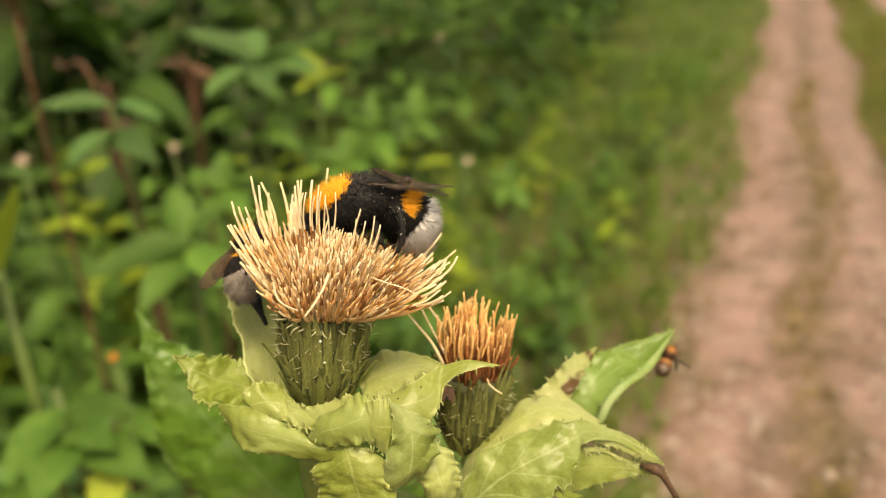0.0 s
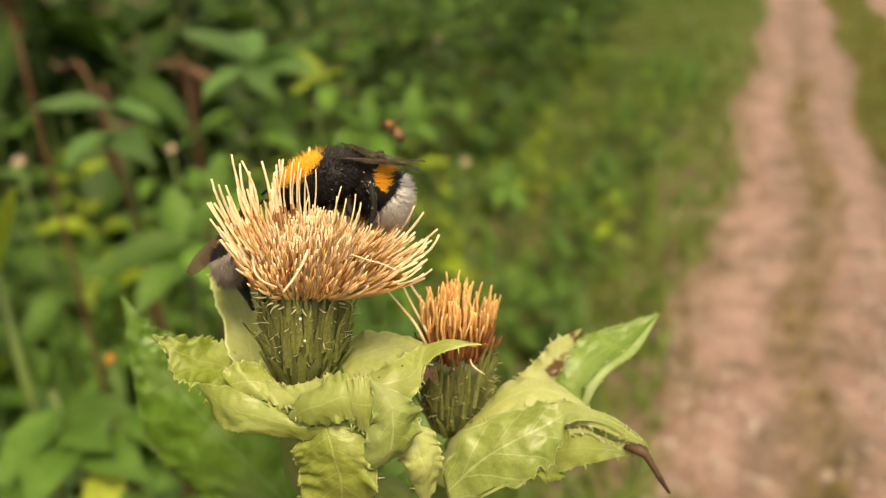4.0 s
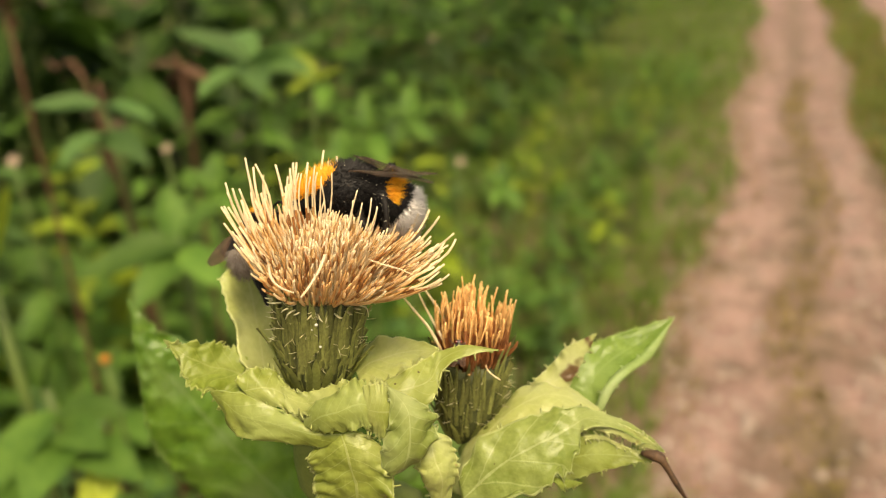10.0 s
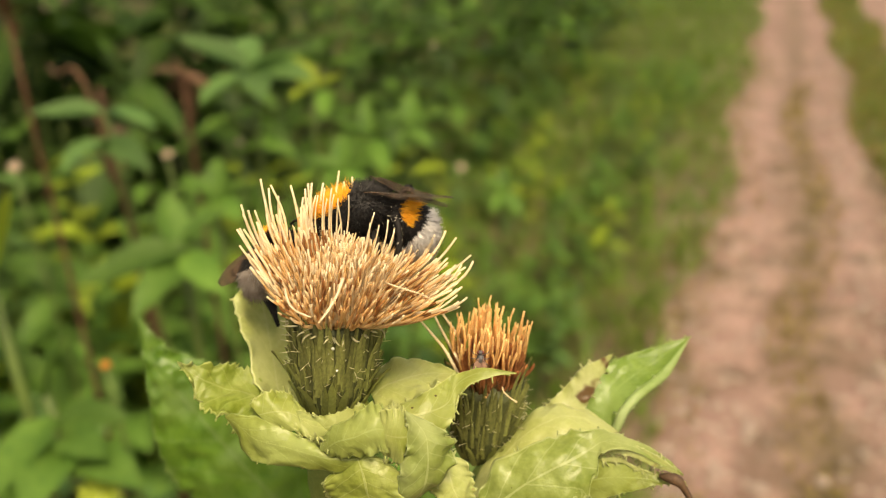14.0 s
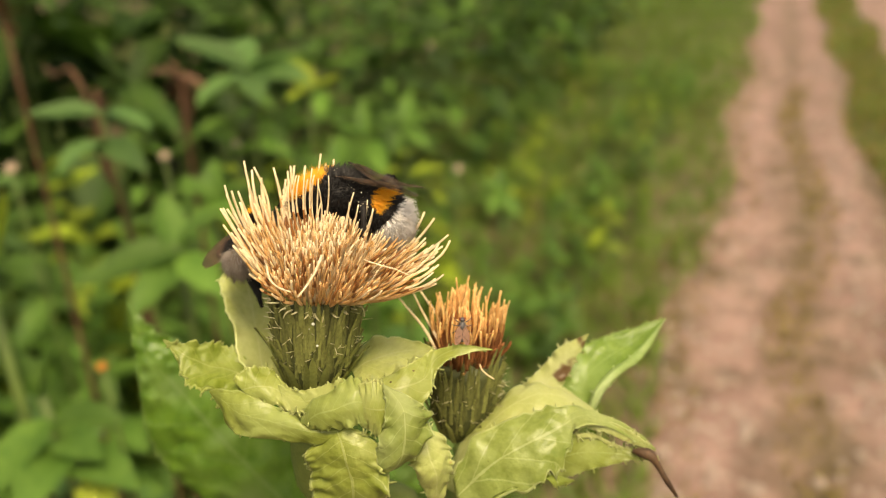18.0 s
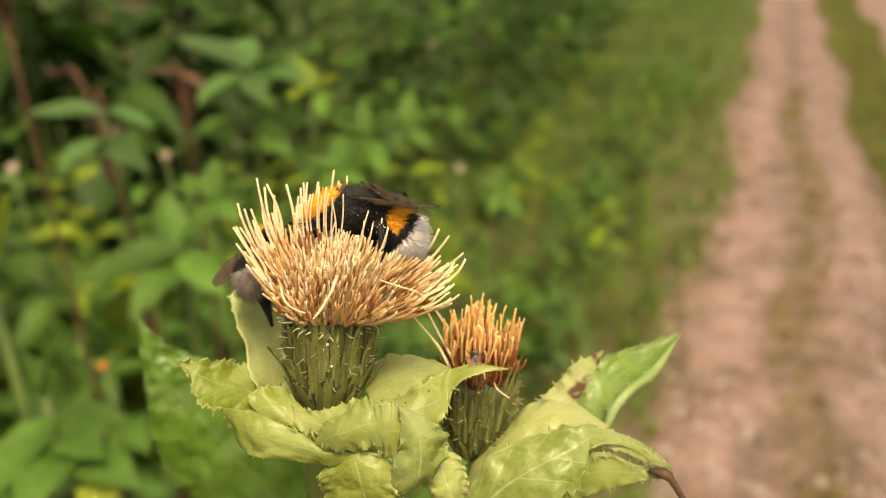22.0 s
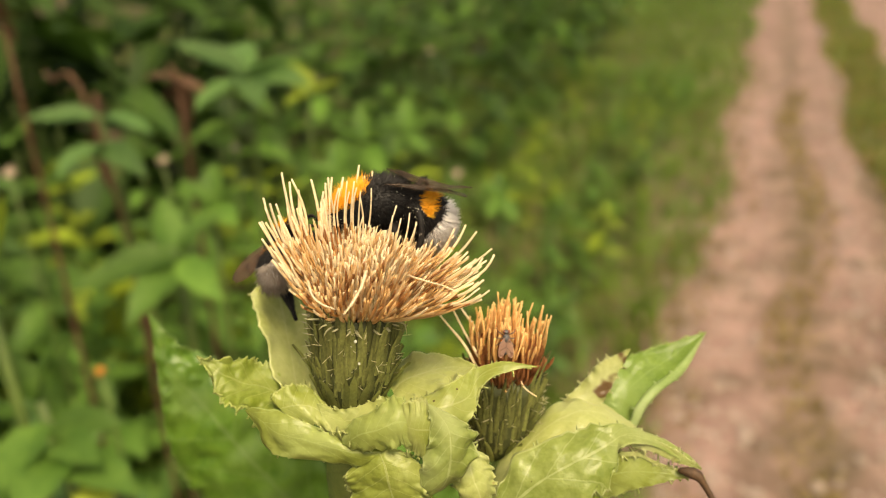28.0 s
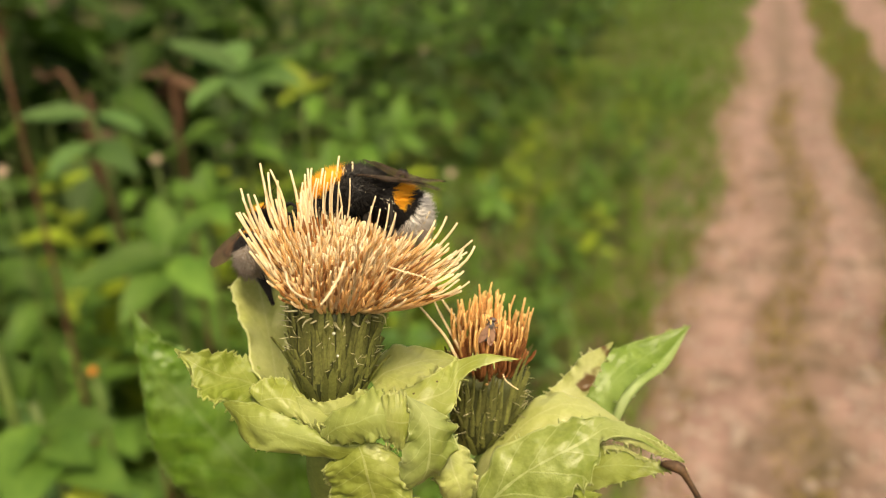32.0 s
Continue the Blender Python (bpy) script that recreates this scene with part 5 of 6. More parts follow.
def fur(bm, c, r, n, length, colour_of, back, rnd, droop=0.25, gap=None):
    """Fine hairs on an ellipsoid, swept back."""
    c, r = Vector(c), Vector(r)
    for i in range(n):
        z = 1 - 2 * (i + 0.5) / n
        a = i * 2.39996 + rnd.uniform(-.2, .2)
        q = math.sqrt(max(0, 1 - z * z))
        u = Vector((z, q * math.cos(a), q * math.sin(a)))
        p = c + Vector((u.x * r.x, u.y * r.y, u.z * r.z)) * 0.97
        nrm = Vector((u.x / r.x, u.y / r.y, u.z / r.z)).normalized()
        d = (nrm + Vector((back, 0, -droop)) + Vector((rnd.gauss(0, .25), rnd.gauss(0, .25), rnd.gauss(0, .25)))).normalized()
        m = colour_of(u)
        ln = length * rnd.uniform(0.5, 1.45) * (1.5 if m == 2 else 1)
        w = 0.085 if m == 2 else 0.055
        side = d.cross(Vector((rnd.gauss(0, 1), rnd.gauss(0, 1), rnd.gauss(0, 1)))).normalized() * w
        other = d.cross(side).normalized() * w
        t = bm.verts.new(p + d * ln)
        b = [bm.verts.new(p + side), bm.verts.new(p - side * 0.5 + other), bm.verts.new(p - side * 0.5 - other)]
        for k in range(3):
            bm.faces.new((b[k], b[(k + 1) % 3], t)).material_index = m


def leg(bm, bristles, pts, r):
    """A leg along pts, with its bristles in a mesh of their own."""
    line = spline(pts, 8)
    rad = [r * k for k in (0.7, 1.0, 1.1, 0.9, 0.9, 1.15, 0.8, 0.42, 0.3)]
    tube(bm, line, rad, 8)
    rnd = random.Random(int(r * 1000) + len(line))
    for i in range(140):
        k = rnd.uniform(0.5, 7.5)
        p = line[int(k)].lerp(line[int(k) + 1], k % 1)
        d = Vector((rnd.gauss(0, 1), rnd.gauss(0, 1), rnd.gauss(0, 1))).normalized()
        tube(bristles, [p, p + d * (0.3 + r) * (1.0 if k < 6 else 0.6)], [0.035, 0.005], 3, cap=False)


def bumblebee(label, seed, wing_spread=0.35, wing_lift=0.25, size=1.0, furs=None, name="bumblebee", n_fur=1.0, hind=-3.2, rolls=(0.38, 0.05), sag=0.0, hind_x=1.2, drop=1.0, thick=1.0, stout=0.9, hunch=0.0, reach_out=1.0, tail=-0.22, wing=10.5, chest=(2.5, 2.5, 2.35), hind_leg=None, pollen=0, fore_root=(1.7, 0.8, 2.6), wings=None, fold=1.0):
    """A bumblebee with its head towards +x, in mm about the waist."""
    rnd = random.Random(seed)
    bee = thing(name, (0, 0, 0), label, name, "bees")
    furs = (furs or [M_FUR_K, M_FUR_Y, M_FUR_W]) + [M_UNDER]

    def finish(name, bm, mats, lab=""):
        bmesh.ops.scale(bm, vec=(0.001 * size,) * 3, verts=bm.verts)
        return part(name, bm, mats, bee, lab)
    # thorax
    bm = bmesh.new()
    mid, grow = (chest[0] + 0.1, 0, 0.8), chest[0] - 2.5
    ellipsoid(bm, mid, chest)
    def thorax_col(u):
        edge = u.x + 0.06 * math.sin(u.y * 9)
        return 1 if (edge > -0.12 and u.z > 0.70 - 0.55 * (u.x - 0.2)) else 0
    def dye(colour_of, c, r):
        for f in bm.faces:
            q = f.calc_center_median() - Vector(c)
            k = colour_of(Vector((q.x / r[0], q.y / r[1], q.z / r[2])).normalized())
            f.material_index = 3 if k == 2 else k
    dye(thorax_col, mid, chest)
    finish("thorax", bm, furs)
    bm = bmesh.new()
    fur(bm, mid, chest, int(4200 * n_fur), 1.0, thorax_col, -0.35, rnd)
    o = finish("thorax_fur", bm, furs, "black fur with an orange collar")
    o["kind"] = "stuff"
    # abdomen, hinged at the waist
    hinge = Matrix.Translation((0.4, 0, 0.5 + hunch)) @ Matrix.Rotation(-sag, 4, "Y") @ Matrix.Diagonal((stout, 1, 1, 1)) @ Matrix.Translation((-0.4, 0, -0.5))
    bm = bmesh.new()

    def abdomen_col(u):
        x = u.x + 0.05 * math.sin(u.y * 7 + u.z * 5)
        return 1 if 0.20 < x < 0.62 and u.z > 0.26 + 0.45 * hunch else 2 if x < tail else 0
    shell = ellipsoid(bm, (-4.0, 0, -0.5), (4.5, 2.75, 2.45), 30, 24)
    dye(abdomen_col, (-4.0, 0, -0.5), (4.5, 2.75, 2.45))
    for v in shell:
        f = (v.co.x + 4.0) / 4.7
        v.co.z -= 0.9 * max(0, -f) ** 2
    bmesh.ops.transform(bm, matrix=hinge, verts=bm.verts)
    finish("abdomen", bm, furs)
    bm = bmesh.new()
    start = len(bm.verts)
    fur(bm, (-4.0, 0, -0.5), (4.5, 2.75, 2.45), int(5000 * n_fur), 0.9, abdomen_col, -0.75, rnd)
    for v in bm.verts:
        f = (v.co.x + 4.0) / 4.7
        v.co.z -= 0.9 * max(0, -f) ** 2
    bmesh.ops.transform(bm, matrix=hinge, verts=bm.verts)
    o = finish("abdomen_fur", bm, furs, "black fur with a yellow band and a white tail")
    o["kind"] = "stuff"
    # head
    bm = bmesh.new()
    ellipsoid(bm, (5.5 + 2 * grow, 0, -0.6), (1.2, 1.65, 1.7))
    tube(bm, [Vector((5.9 + 2 * grow, 0, -1.8)), Vector((6.2 + 2 * grow, 0, -3.0)), Vector((6.0 + 2 * grow, 0, -4.4))], [0.5, 0.35, 0.15], 7)
    head = finish("head", bm, M_SHELL)
    bm = bmesh.new()
    fur(bm, (5.5 + 2 * grow, 0, -0.6), (1.2, 1.65, 1.7), 700, 0.6, lambda u: 0, -0.2, rnd)
    o = finish("head_fur", bm, furs)
    o["kind"] = "stuff"
    for sd in (-1, 1):
        bm = bmesh.new()
        ellipsoid(bm, (5.7 + 2 * grow, sd * 1.35, -0.5), (0.55, 0.4, 1.05), 12, 8)
        finish("eye", bm, M_SHELL)
        bm = bmesh.new()
        tube(bm, spline([(6.4 + 2 * grow, sd * 0.5, 0.1), (7.3 + 2 * grow, sd * 1.1, 0.9), (8.6 + 2 * grow, sd * 1.9, 0.3)], 8), [0.16] * 9, 6)
        finish("antenna", bm, M_SHELL)
        # wings: root, length, sweep
        for nm, ln, wd, root, sweep, lift in (("fore_wing", wing, 2.8, fore_root, wing_spread, wing_lift), ("hind_wing", wing * 0.67, 2.3, (fore_root[0] - 0.8, fore_root[1], fore_root[2] - 0.4), wing_spread + 0.05, wing_lift - 0.04)):
            bm = bmesh.new()
            n = 14
            rows = []
            for i in range(n + 1):
                s = i / n
                half = wd * 0.5 * (math.sin(math.pi * min(1, s * 0.94 + 0.03)) ** 0.6) * (0.45 + 0.75 * s)
                z = 0.12 * math.sin(s * 9) * s
                rows.append([bm.verts.new((-s * ln, q * half + 0.5 * s * s, z + 0.10 * q * q * math.sin(s * 14))) for q in (-1, -0.5, 0, 0.5, 1)])
            for i in range(n):
                for j in range(4):
                    bm.faces.new((rows[i][j], rows[i][j + 1], rows[i + 1][j + 1], rows[i + 1][j]))
            # veins along the leading edge and through the blade
            for q in (-1, -0.35, 0.3):
                vein = [Vector((-i / n * ln, (q * wd * 0.5 * (math.sin(math.pi * min(1, i / n * 0.94 + 0.03)) ** 0.6) * (0.45 + 0.75 * i / n) + 0.5 * (i / n) ** 2), 0.04 + 0.12 * math.sin(i / n * 9) * i / n)) for i in range(0, n + 1, 2)]
                tube(bm, vein, [0.07 - 0.006 * i for i in range(len(vein))], 4)
            w = finish(nm, bm, wings or M_WING, "smoky translucent wing")
            if sd < 0:
                for v in w.data.vertices:
                    v.co.y = -v.co.y
                w.data.flip_normals()
            w.matrix_basis = Matrix.Translation(Vector((root[0], sd * root[1], root[2])) * 0.001 * size) @ Matrix.Rotation(-sd * sweep * (1.0 if sd > 0 else fold), 4, "Z") @ Matrix.Rotation(lift, 4, "Y") @ Matrix.Rotation(rolls[0] if sd > 0 else rolls[1], 4, "X")
        for nm, x, reach, back, r in (("fore_leg", 3.6, 3.4, 1.6, 0.30), ("middle_leg", 2.4, 4.2, -0.6, 0.36), ("hind_leg", hind_x, 4.4 * reach_out, hind, 0.48 * thick)):
            bm, bristles = bmesh.new(), bmesh.new()
            if hind_leg and nm == "hind_leg":
                leg(bm, bristles, [(p[0], sd * p[1], p[2]) for p in hind_leg], r)
            else:
                leg(bm, bristles, [(x, sd * 1.4, -1.2), (x + back * 0.3, sd * (reach * 0.75), -0.9), (x + back * 0.7, sd * reach, -2.8 * drop), (x + back * 1.25, sd * (reach + 0.4), -5.0 * drop)], r)
            limb = finish(nm, bm, M_SHELL)
            hair = finish("leg_hair", bristles, M_FUR_K)
            hair.parent = limb
            hair["kind"] = "stuff"
    if pollen:
        bm = bmesh.new()
        for i in range(pollen):
            u = Vector((rnd.gauss(0, 1), rnd.gauss(0, 1), rnd.gauss(0, 1))).normalized()
            p = Vector(mid) + Vector((u.x * chest[0], u.y * chest[1], u.z * chest[2])) * rnd.uniform(1.12, 1.34)
            if i % 3 == 0 and hind_leg:
                k = rnd.uniform(0, 1.99)
                p = Vector(hind_leg[int(k)]).lerp(Vector(hind_leg[int(k) + 1]), k % 1) + u * 0.5
            bmesh.ops.create_icosphere(bm, subdivisions=1, radius=rnd.uniform(0.025, 0.05), matrix=Matrix.Translation(p))
        finish("pollen_grains", bm, M_POLLEN, "pale pollen grains caught in the fur")["kind"] = "stuff"
    return bee


bee = bumblebee("black bumblebee with orange bands and white tail on thistle florets", 1, -0.20, -0.44, 1.24, rolls=(0.30, 0.5), thick=0.62, sag=1.12, stout=0.80, hunch=0.7, drop=0.55, tail=-0.08, wing=8.8, chest=(4.5, 2.7, 2.4), n_fur=1.5,
                hind_leg=((0.2, 1.8, 0.0), (-0.9, 3.8, 0.2), (-0.1, 5.0, -2.4), (2.3, 5.8, -4.2)), pollen=150, fore_root=(1.9, 1.7, 3.3), fold=2.3)
climber = bumblebee("black bumblebee with pale grey tail climbing behind the thistle head", 2, 1.15, 0.0, 0.92, [M_FUR_K, M_FUR_Y, plain("fur_grey", (0.28, 0.22, 0.18), (0.58, 0.51, 0.45), 600, 0.7, 0, 0.1, 0.2)], hind=-5.0, rolls=(1.2, -0.2), drop=1.5, thick=1.9, tail=-0.62, wing=8.8, wings=M_WING_DARK)
M_FUR_B = plain("fur_brown", (0.10, 0.045, 0.02), (0.22, 0.10, 0.04), 600, 0.6, 0, 0.1)
M_FUR_R = plain("fur_rust", (0.30, 0.12, 0.03), (0.45, 0.20, 0.05), 600, 0.6, 0, 0.1)
flyer = bumblebee("small rusty-brown bee flying over the track", 3, 1.25, 0.1, 0.38, [M_FUR_B, M_FUR_R, M_FUR_B], "wild_bee", 0.5, rolls=(0.1, -0.1))


# ---------------------------------------------------------------- the fly
M_FLY = plain("fly_grey", (0.03, 0.028, 0.03), (0.10, 0.09, 0.09), 900, 0.45, 0.0001)
M_FLY_EYE = plain("fly_eye", (0.10, 0.02, 0.015), (0.2, 0.05, 0.03), 900, 0.25)


def fly_wing_material():
    m, nt, b = nodes_of("fly_wing")
    v = add(nt, "ShaderNodeTexVoronoi", Scale=900.0)
    v.feature = "DISTANCE_TO_EDGE"
    nt.links.new(coords(nt), v.inputs["Vector"])
    col = ramp(nt, v.outputs["Distance"], ((0.0, (0.16, 0.08, 0.06)), (0.05, (0.34, 0.20, 0.15))))
    nt.links.new(col, b.inputs["Base Color"])
    b.inputs["Roughness"].default_value, b.inputs["Alpha"].default_value = 0.2, 0.7
    return m


def small_fly():
    """A small fly, nose towards +x, about its thorax; wings folded over its back."""
    f = thing("fly", (0, 0, 0), "small grey fly with pinkish wings on the rusty head", "fly")
    mw = fly_wing_material()

    def finish(name, bm, m):
        bmesh.ops.scale(bm, vec=(0.00080,) * 3, verts=bm.verts)
        return part(name, bm, m, f)
    bm = bmesh.new()
    ellipsoid(bm, (0, 0, 0.2), (0.8, 0.62, 0.6), 14, 10)
    finish("thorax", bm, M_FLY)
    bm = bmesh.new()
    ellipsoid(bm, (-1.5, 0, 0.05), (1.2, 0.6, 0.5), 14, 10)
    finish("abdomen", bm, M_FLY)
    bm = bmesh.new()
    ellipsoid(bm, (1.0, 0, 0.2), (0.38, 0.5, 0.45), 12, 8)
    finish("head", bm, M_FLY)
    for sd in (-1, 1):
        bm = bmesh.new()
        ellipsoid(bm, (1.08, sd * 0.34, 0.27), (0.28, 0.24, 0.32), 10, 8)
        finish("eye", bm, M_FLY_EYE)
        bm = bmesh.new()
        rows = []
        for i in range(11):
            s = i / 10
            half = 0.62 * math.sin(math.pi * min(1, 0.05 + s * 0.9)) ** 0.6
            rows.append([bm.verts.new((0.2 - 3.2 * s, sd * (0.25 + 0.55 * s) + q * half, 0.72 - 0.2 * s + 0.05 * q * sd)) for q in (-1, 0, 1)])
        for i in range(10):
            for j in range(2):
                bm.faces.new((rows[i][j], rows[i][j + 1], rows[i + 1][j + 1], rows[i + 1][j]))
        finish("wing", bm, mw)
        for x, dx in ((0.5, 0.9), (0.0, 0.0), (-0.4, -1.0)):
            bm = bmesh.new()
            tube(bm, spline([(x, sd * 0.4, 0), (x + dx * 0.5, sd * 1.1, 0.15), (x + dx, sd * 1.5, -0.6)], 6), [0.08, 0.09, 0.08, 0.07, 0.06, 0.05, 0.04], 5)
            finish("leg", bm, M_FLY)
    return f


fly = small_fly()


# ---------------------------------------------------------------- movement
# seconds and the plant's drift in the wind, in mm (right, away, up)
SWAY = [
    (0.0, -0.43, 0.50, -1.35),
    (0.5, -0.44, 0.60, -1.04),
    (1.0, -0.80, 0.72, -0.80),
    (1.5, -1.31, 0.85, -0.46),
    (2.0, -1.73, 0.99, 0.15),
    (2.5, -2.14, 0.98, 0.61),
    (3.0, -2.43, 1.09, 1.06),
    (3.5, -2.54, 1.31, 1.37),
    (5.5, -0.54, 0.52, 0.57),
    (6.0, -0.00, 0.01, -0.00),
    (6.5, 0.62, -0.40, -0.27),
    (7.0, 1.26, -0.78, -0.44),
    (7.5, 1.59, -1.04, -0.53),
    (8.0, 1.53, -1.19, -0.68),
    (8.5, 1.03, -1.08, -0.37),
    (9.0, 0.67, -0.74, 0.30),
    (9.5, 0.31, -0.35, 0.87),
    (10.0, 0.15, 0.05, 1.32),
    (10.5, -0.01, 0.26, 1.54),
    (11.0, -0.28, 0.32, 1.84),
    (11.5, -0.26, 0.18, 1.98),
    (12.0, 0.20, -0.14, 1.71),
    (12.5, 0.94, -0.34, 1.52),
    (13.0, 1.57, -0.77, 0.78),
    (13.5, 1.97, -1.19, 0.25),
    (14.0, 2.11, -1.54, -0.08),
    (14.5, 2.44, -1.69, -0.25),
    (16.5, 0.45, 0.40, 0.03),
    (17.0, 0.18, 1.07, 0.65),
    (17.5, 0.08, 1.65, 1.00),
    (18.0, -0.25, 2.08, 1.15),
    (18.5, -0.37, 2.25, 1.16),
    (19.0, -0.24, 2.22, 1.12),
    (19.5, 0.11, 1.93, 0.70),
    (20.0, 0.60, 1.66, 0.49),
    (20.5, 1.01, 1.30, 0.17),
    (21.0, 1.35, 0.97, 0.05),
    (21.5, 1.46, 0.49, -0.31),
    (22.0, 1.47, 0.07, -0.45),
    (22.5, 1.48, -0.22, -0.33),
    (23.0, 1.54, -0.20, 0.30),
    (23.5, 1.48, -0.14, 0.82),
    (24.0, 1.49, -0.04, 1.32),
    (24.5, 1.70, 0.25, 1.99),
    (25.0, 1.84, 0.47, 2.24),
    (25.5, 1.91, 0.66, 2.27),
    (27.5, 4.51, -0.14, 1.49),
    (28.0, 5.10, -0.81, 1.18),
    (28.5, 5.56, -1.44, 1.04),
    (29.0, 5.66, -1.97, 0.97),
    (29.5, 5.44, -2.23, 1.14),
    (30.0, 5.23, -2.24, 1.55),
    (30.5, 4.83, -2.19, 1.62),
    (31.0, 4.34, -1.98, 1.65),
    (31.5, 3.77, -1.51, 2.08),
    (32.0, 3.47, -1.10, 2.41),
]


def swayed(t):
    for (a, *p), (b, *q) in zip(SWAY, SWAY[1:]):
        if a <= t <= b:
            return Vector(p).lerp(Vector(q), (t - a) / (b - a)) * 0.001
    return Vector(SWAY[-1][1:]) * 0.001


def facing(at, head, up):
    """A pose at a place in mm from the head's mouth, nose towards head, back towards up."""
    x = Vector(head).normalized()
    z = (Vector(up) - x * Vector(up).dot(x)).normalized()
    y = z.cross(x)
    return Matrix.Translation(MOUTH + Vector(at) * 0.001) @ Matrix((x, y, z)).transposed().to_4x4()


def facing_at(at, head):
    x = Vector(head).normalized()
    z = (Vector((0, -0.2, 1)) - x * Vector((0, -0.2, 1)).dot(x)).normalized()
    return Matrix.Translation(at) @ Matrix((x, z.cross(x), z)).transposed().to_4x4()


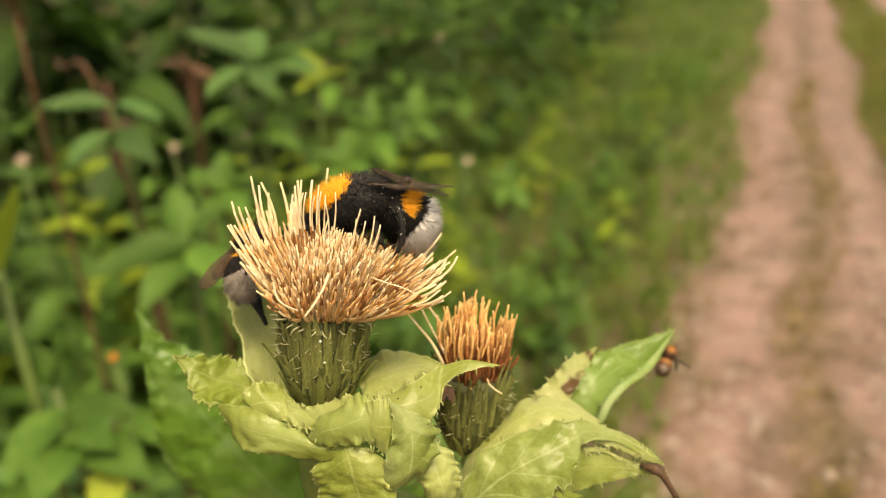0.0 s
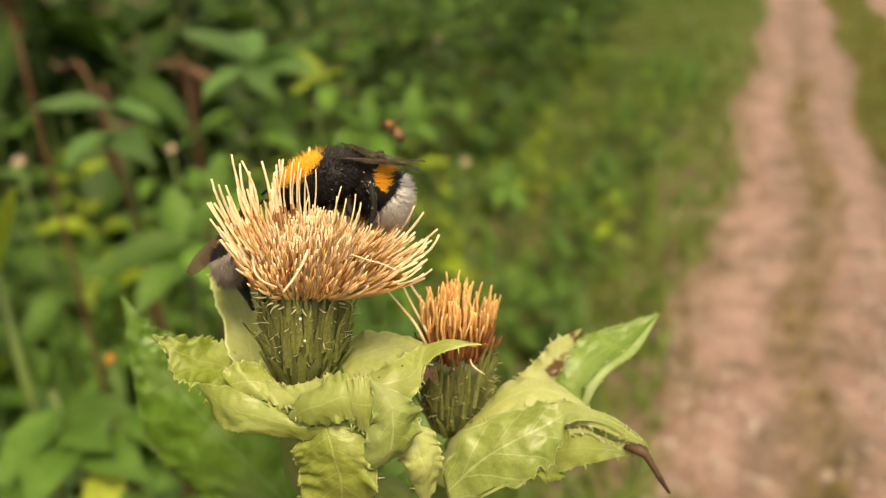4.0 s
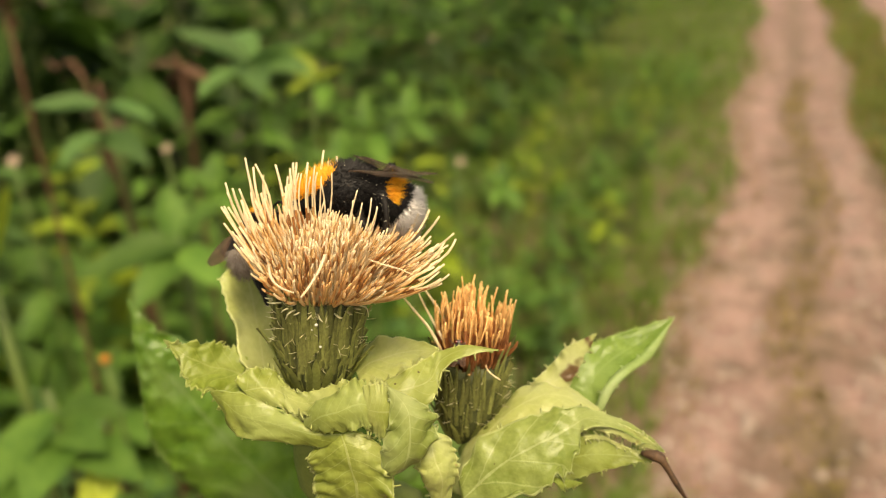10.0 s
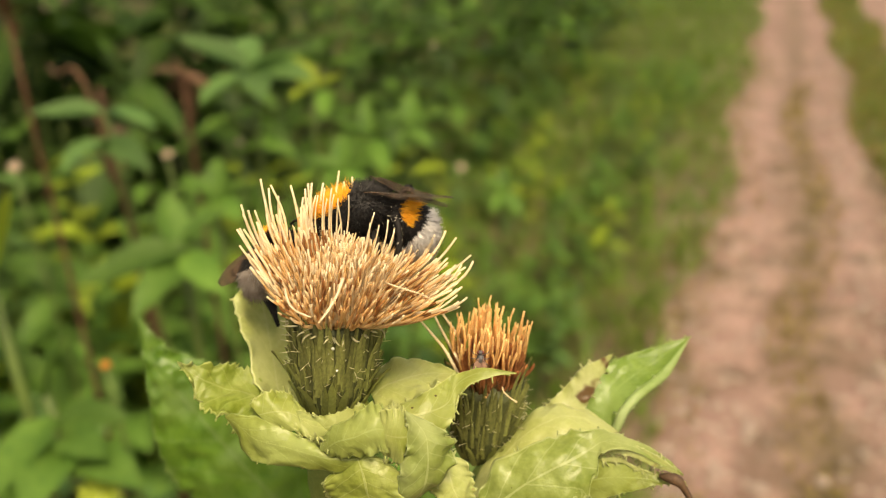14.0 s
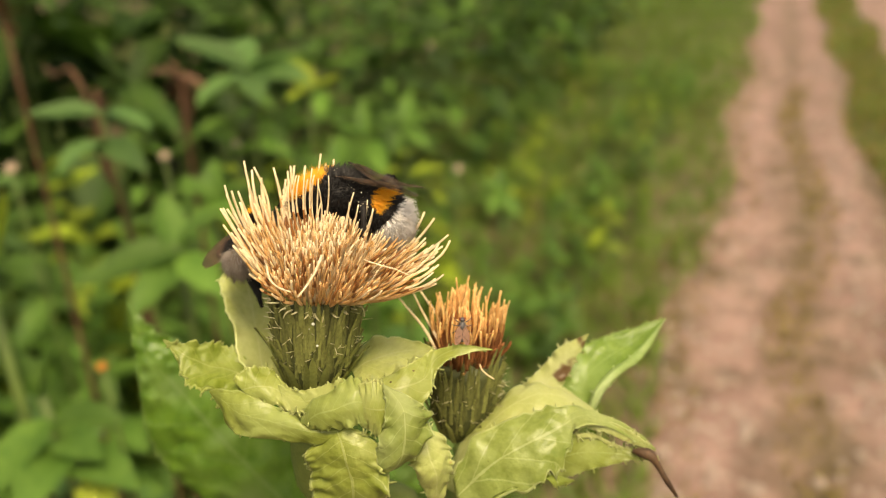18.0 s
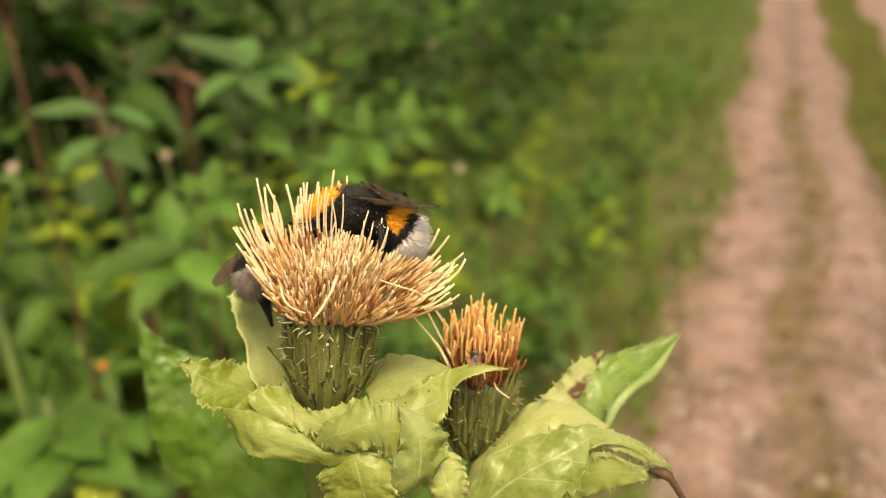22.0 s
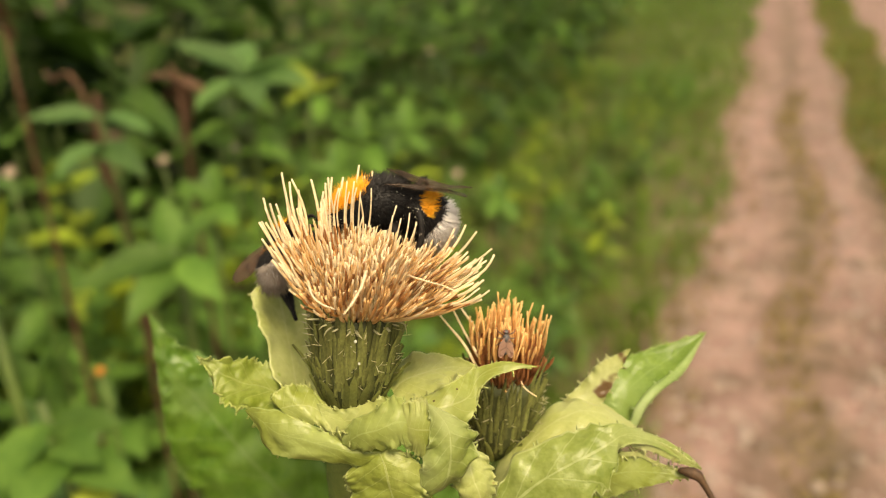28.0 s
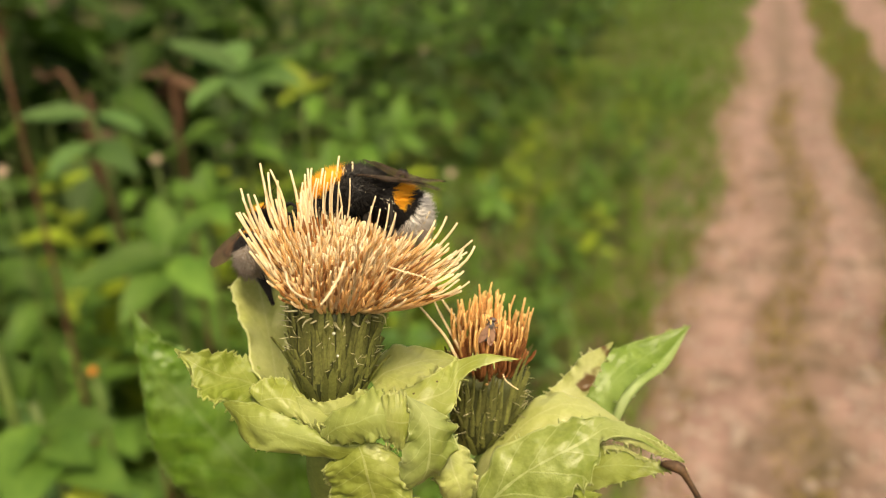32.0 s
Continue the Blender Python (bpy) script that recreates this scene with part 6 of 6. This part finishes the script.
def motions():
    walk(thistle, [(t, Matrix.Translation(ROOT + Vector(p) * 0.001)) for t, *p in SWAY])

    def ride(ob, anchor, rows):
        """Rows of (seconds, place of the anchor, nose, back) on the swaying plant."""
        times = sorted({t for t, *_ in SWAY} | {r[0] for r in rows})
        hold = Matrix.Translation(Vector(anchor) * -0.001)
        keys = []
        for t in times:
            k = max(i for i, r in enumerate(rows) if r[0] <= t)
            a, b = rows[k], rows[min(k + 1, len(rows) - 1)]
            f = 0 if b[0] == a[0] else (t - a[0]) / (b[0] - a[0])
            at, head, up = (Vector(a[j]).lerp(Vector(b[j]), f) for j in (1, 2, 3))
            keys.append((t, Matrix.Translation(swayed(t)) @ facing(at, head, up) @ hold))
        walk(ob, keys)
    up = (0.1, -0.15, 1)
    west, turned = (-1, 0.1, -0.34), (-0.93, 0.34, -0.34)
    half = (-0.97, 0.22, -0.34)
    ride(bee, (-2.6, 1.4, 3.5), [
        (0, (10.1, 5.5, 16.8), west, up), (3.5, (8.9, 6.1, 17.1), west, up), (6, (8.7, 6.5, 16.5), west, up), (8, (8.7, 6.9, 15.5), west, up),
        (12, (8.1, 7.1, 15.6), west, up), (14.5, (8.2, 7.4, 15.2), (-1, 0.18, -0.34), up), (17, (7.5, 4.2, 15.9), turned, up), (19, (7.2, 3.3, 16.0), turned, up),
        (21, (7.3, 3.8, 15.5), turned, up), (23, (7.4, 5.4, 15.2), half, up), (25.5, (7.8, 6.3, 15.8), (-1, 0.18, -0.34), up),
        (28, (8.1, 7.4, 15.6), west, up), (30, (7.6, 8.5, 15.2), (-1, 0.2, -0.34), up), (32, (7.2, 7.9, 15.3), (-1, 0.2, -0.34), up)])
    back = (-0.78, 0.0, 0.62)
    high, away, low = (0.12, 0.93, 0.10), (0.24, 0.93, 0.03), (0.20, 0.93, 0.05)
    ride(climber, (-7.0, 0, -2.0), [
        (0, (-10.6, 3.7, 1.1), high, back), (2, (-10.1, 3.7, 0.6), high, back), (3.5, (-10.1, 3.8, 0.2), high, back), (6, (-9.9, 4.9, 1.1), away, back),
        (9, (-10.1, 5.8, 1.3), away, back), (14, (-10.7, 6.3, 1.0), away, back), (17, (-10.2, 4.5, 1.9), away, back), (19, (-10.2, 3.8, 2.3), away, back),
        (23, (-10.8, 5.2, 1.1), away, back), (25.5, (-10.3, 4.6, -0.3), high, back), (28, (-10.7, 6.2, 1.0), low, back), (30, (-11.2, 8.3, 2.0), low, back),
        (32, (-11.3, 7.4, 1.6), low, back)])
    climb, tilt = (0.02, 0.3, 1), (0.35, 0.3, 1)
    out = (0, -1, 0.35)
    ride(fly, (0, 0, 0), [
        (0, (15.3, 0.9, -10.6), climb, out), (6, (15.1, 1.7, -11.3), climb, out), (9, (16.8, 0.2, -7.2), climb, out), (13, (17.3, -0.7, -5.0), climb, out), (17, (18.0, -1.4, -2.4), climb, out),
        (19, (18.0, -2.2, -2.2), climb, out), (23, (17.7, -1.5, -5.0), climb, out), (25, (18.2, -0.3, -3.0), climb, out), (28, (18.2, 0.4, -3.1), climb, out),
        (30, (18.8, 1.7, -3.7), climb, out), (32, (18.7, 1.4, -3.0), tilt, out)])

    # the bee that flies off over the track, turns back and leaves past the thistle
    trip = [(0, (0.037, 0.102, 1.130), (0.5, 0.6, 0.6)), (0.3, (0.038, 0.102, 1.131), (0.3, 0.6, 0.7)), (0.6, (0.042, 0.103, 1.132), (0.2, 0.6, 0.7)), (0.9, (0.064, 0.119, 1.130), (-0.5, 0.4, 0.5)),
            (1.2, (0.079, 0.127, 1.137), (-0.5, 0.3, 0.5)), (1.5, (0.098, 0.152, 1.136), (-0.6, 0.2, 0.5)), (1.8, (0.110, 0.178, 1.131), (-0.8, 0.2, 0.4)), (2.1, (0.107, 0.202, 1.124), (-0.9, 0.2, 0.2)),
            (2.4, (0.084, 0.196, 1.112), (-0.8, -0.2, 0.35)), (2.7, (0.048, 0.164, 1.121), (-0.5, 0.1, 0.7)), (3.0, (0.028, 0.137, 1.134), (-0.7, 0, 0.45)), (3.3, (0.015, 0.119, 1.143), (-0.7, 0, 0.45)),
            (3.5, (0.008, 0.113, 1.150), (-0.7, 0, 0.5)), (4.0, (-0.010, 0.146, 1.156), (-0.8, 0.1, 0.5)), (4.6, (-0.061, 0.236, 1.183), (-0.8, 0.2, 0.5)), (5.4, (-0.415, 0.582, 1.254), (-0.9, 0.2, 0.2))]
    rest = (-0.910, 0.905, 1.232)
    rows = [(t, facing_at(p, d)) for t, p, d in trip]
    rows += [(7.0, facing_at(rest, (-0.9, 0.3, 0.1))), (32.0, facing_at(rest, (-0.9, 0.3, 0.1)))]
    walk(flyer, rows)
    for w in flyer.children:
        if "wing" in w.name:
            base = w.matrix_basis.copy()
            side = 1 if base.translation.y > 0 else -1
            beat = [(k / 15, base @ pose(0, 0, 0, side * (32 if k % 2 else -32), 0, 0)) for k in range(0, 96)]
            walk(w, beat + [(7.0, base), (32.0, base)])


motions()
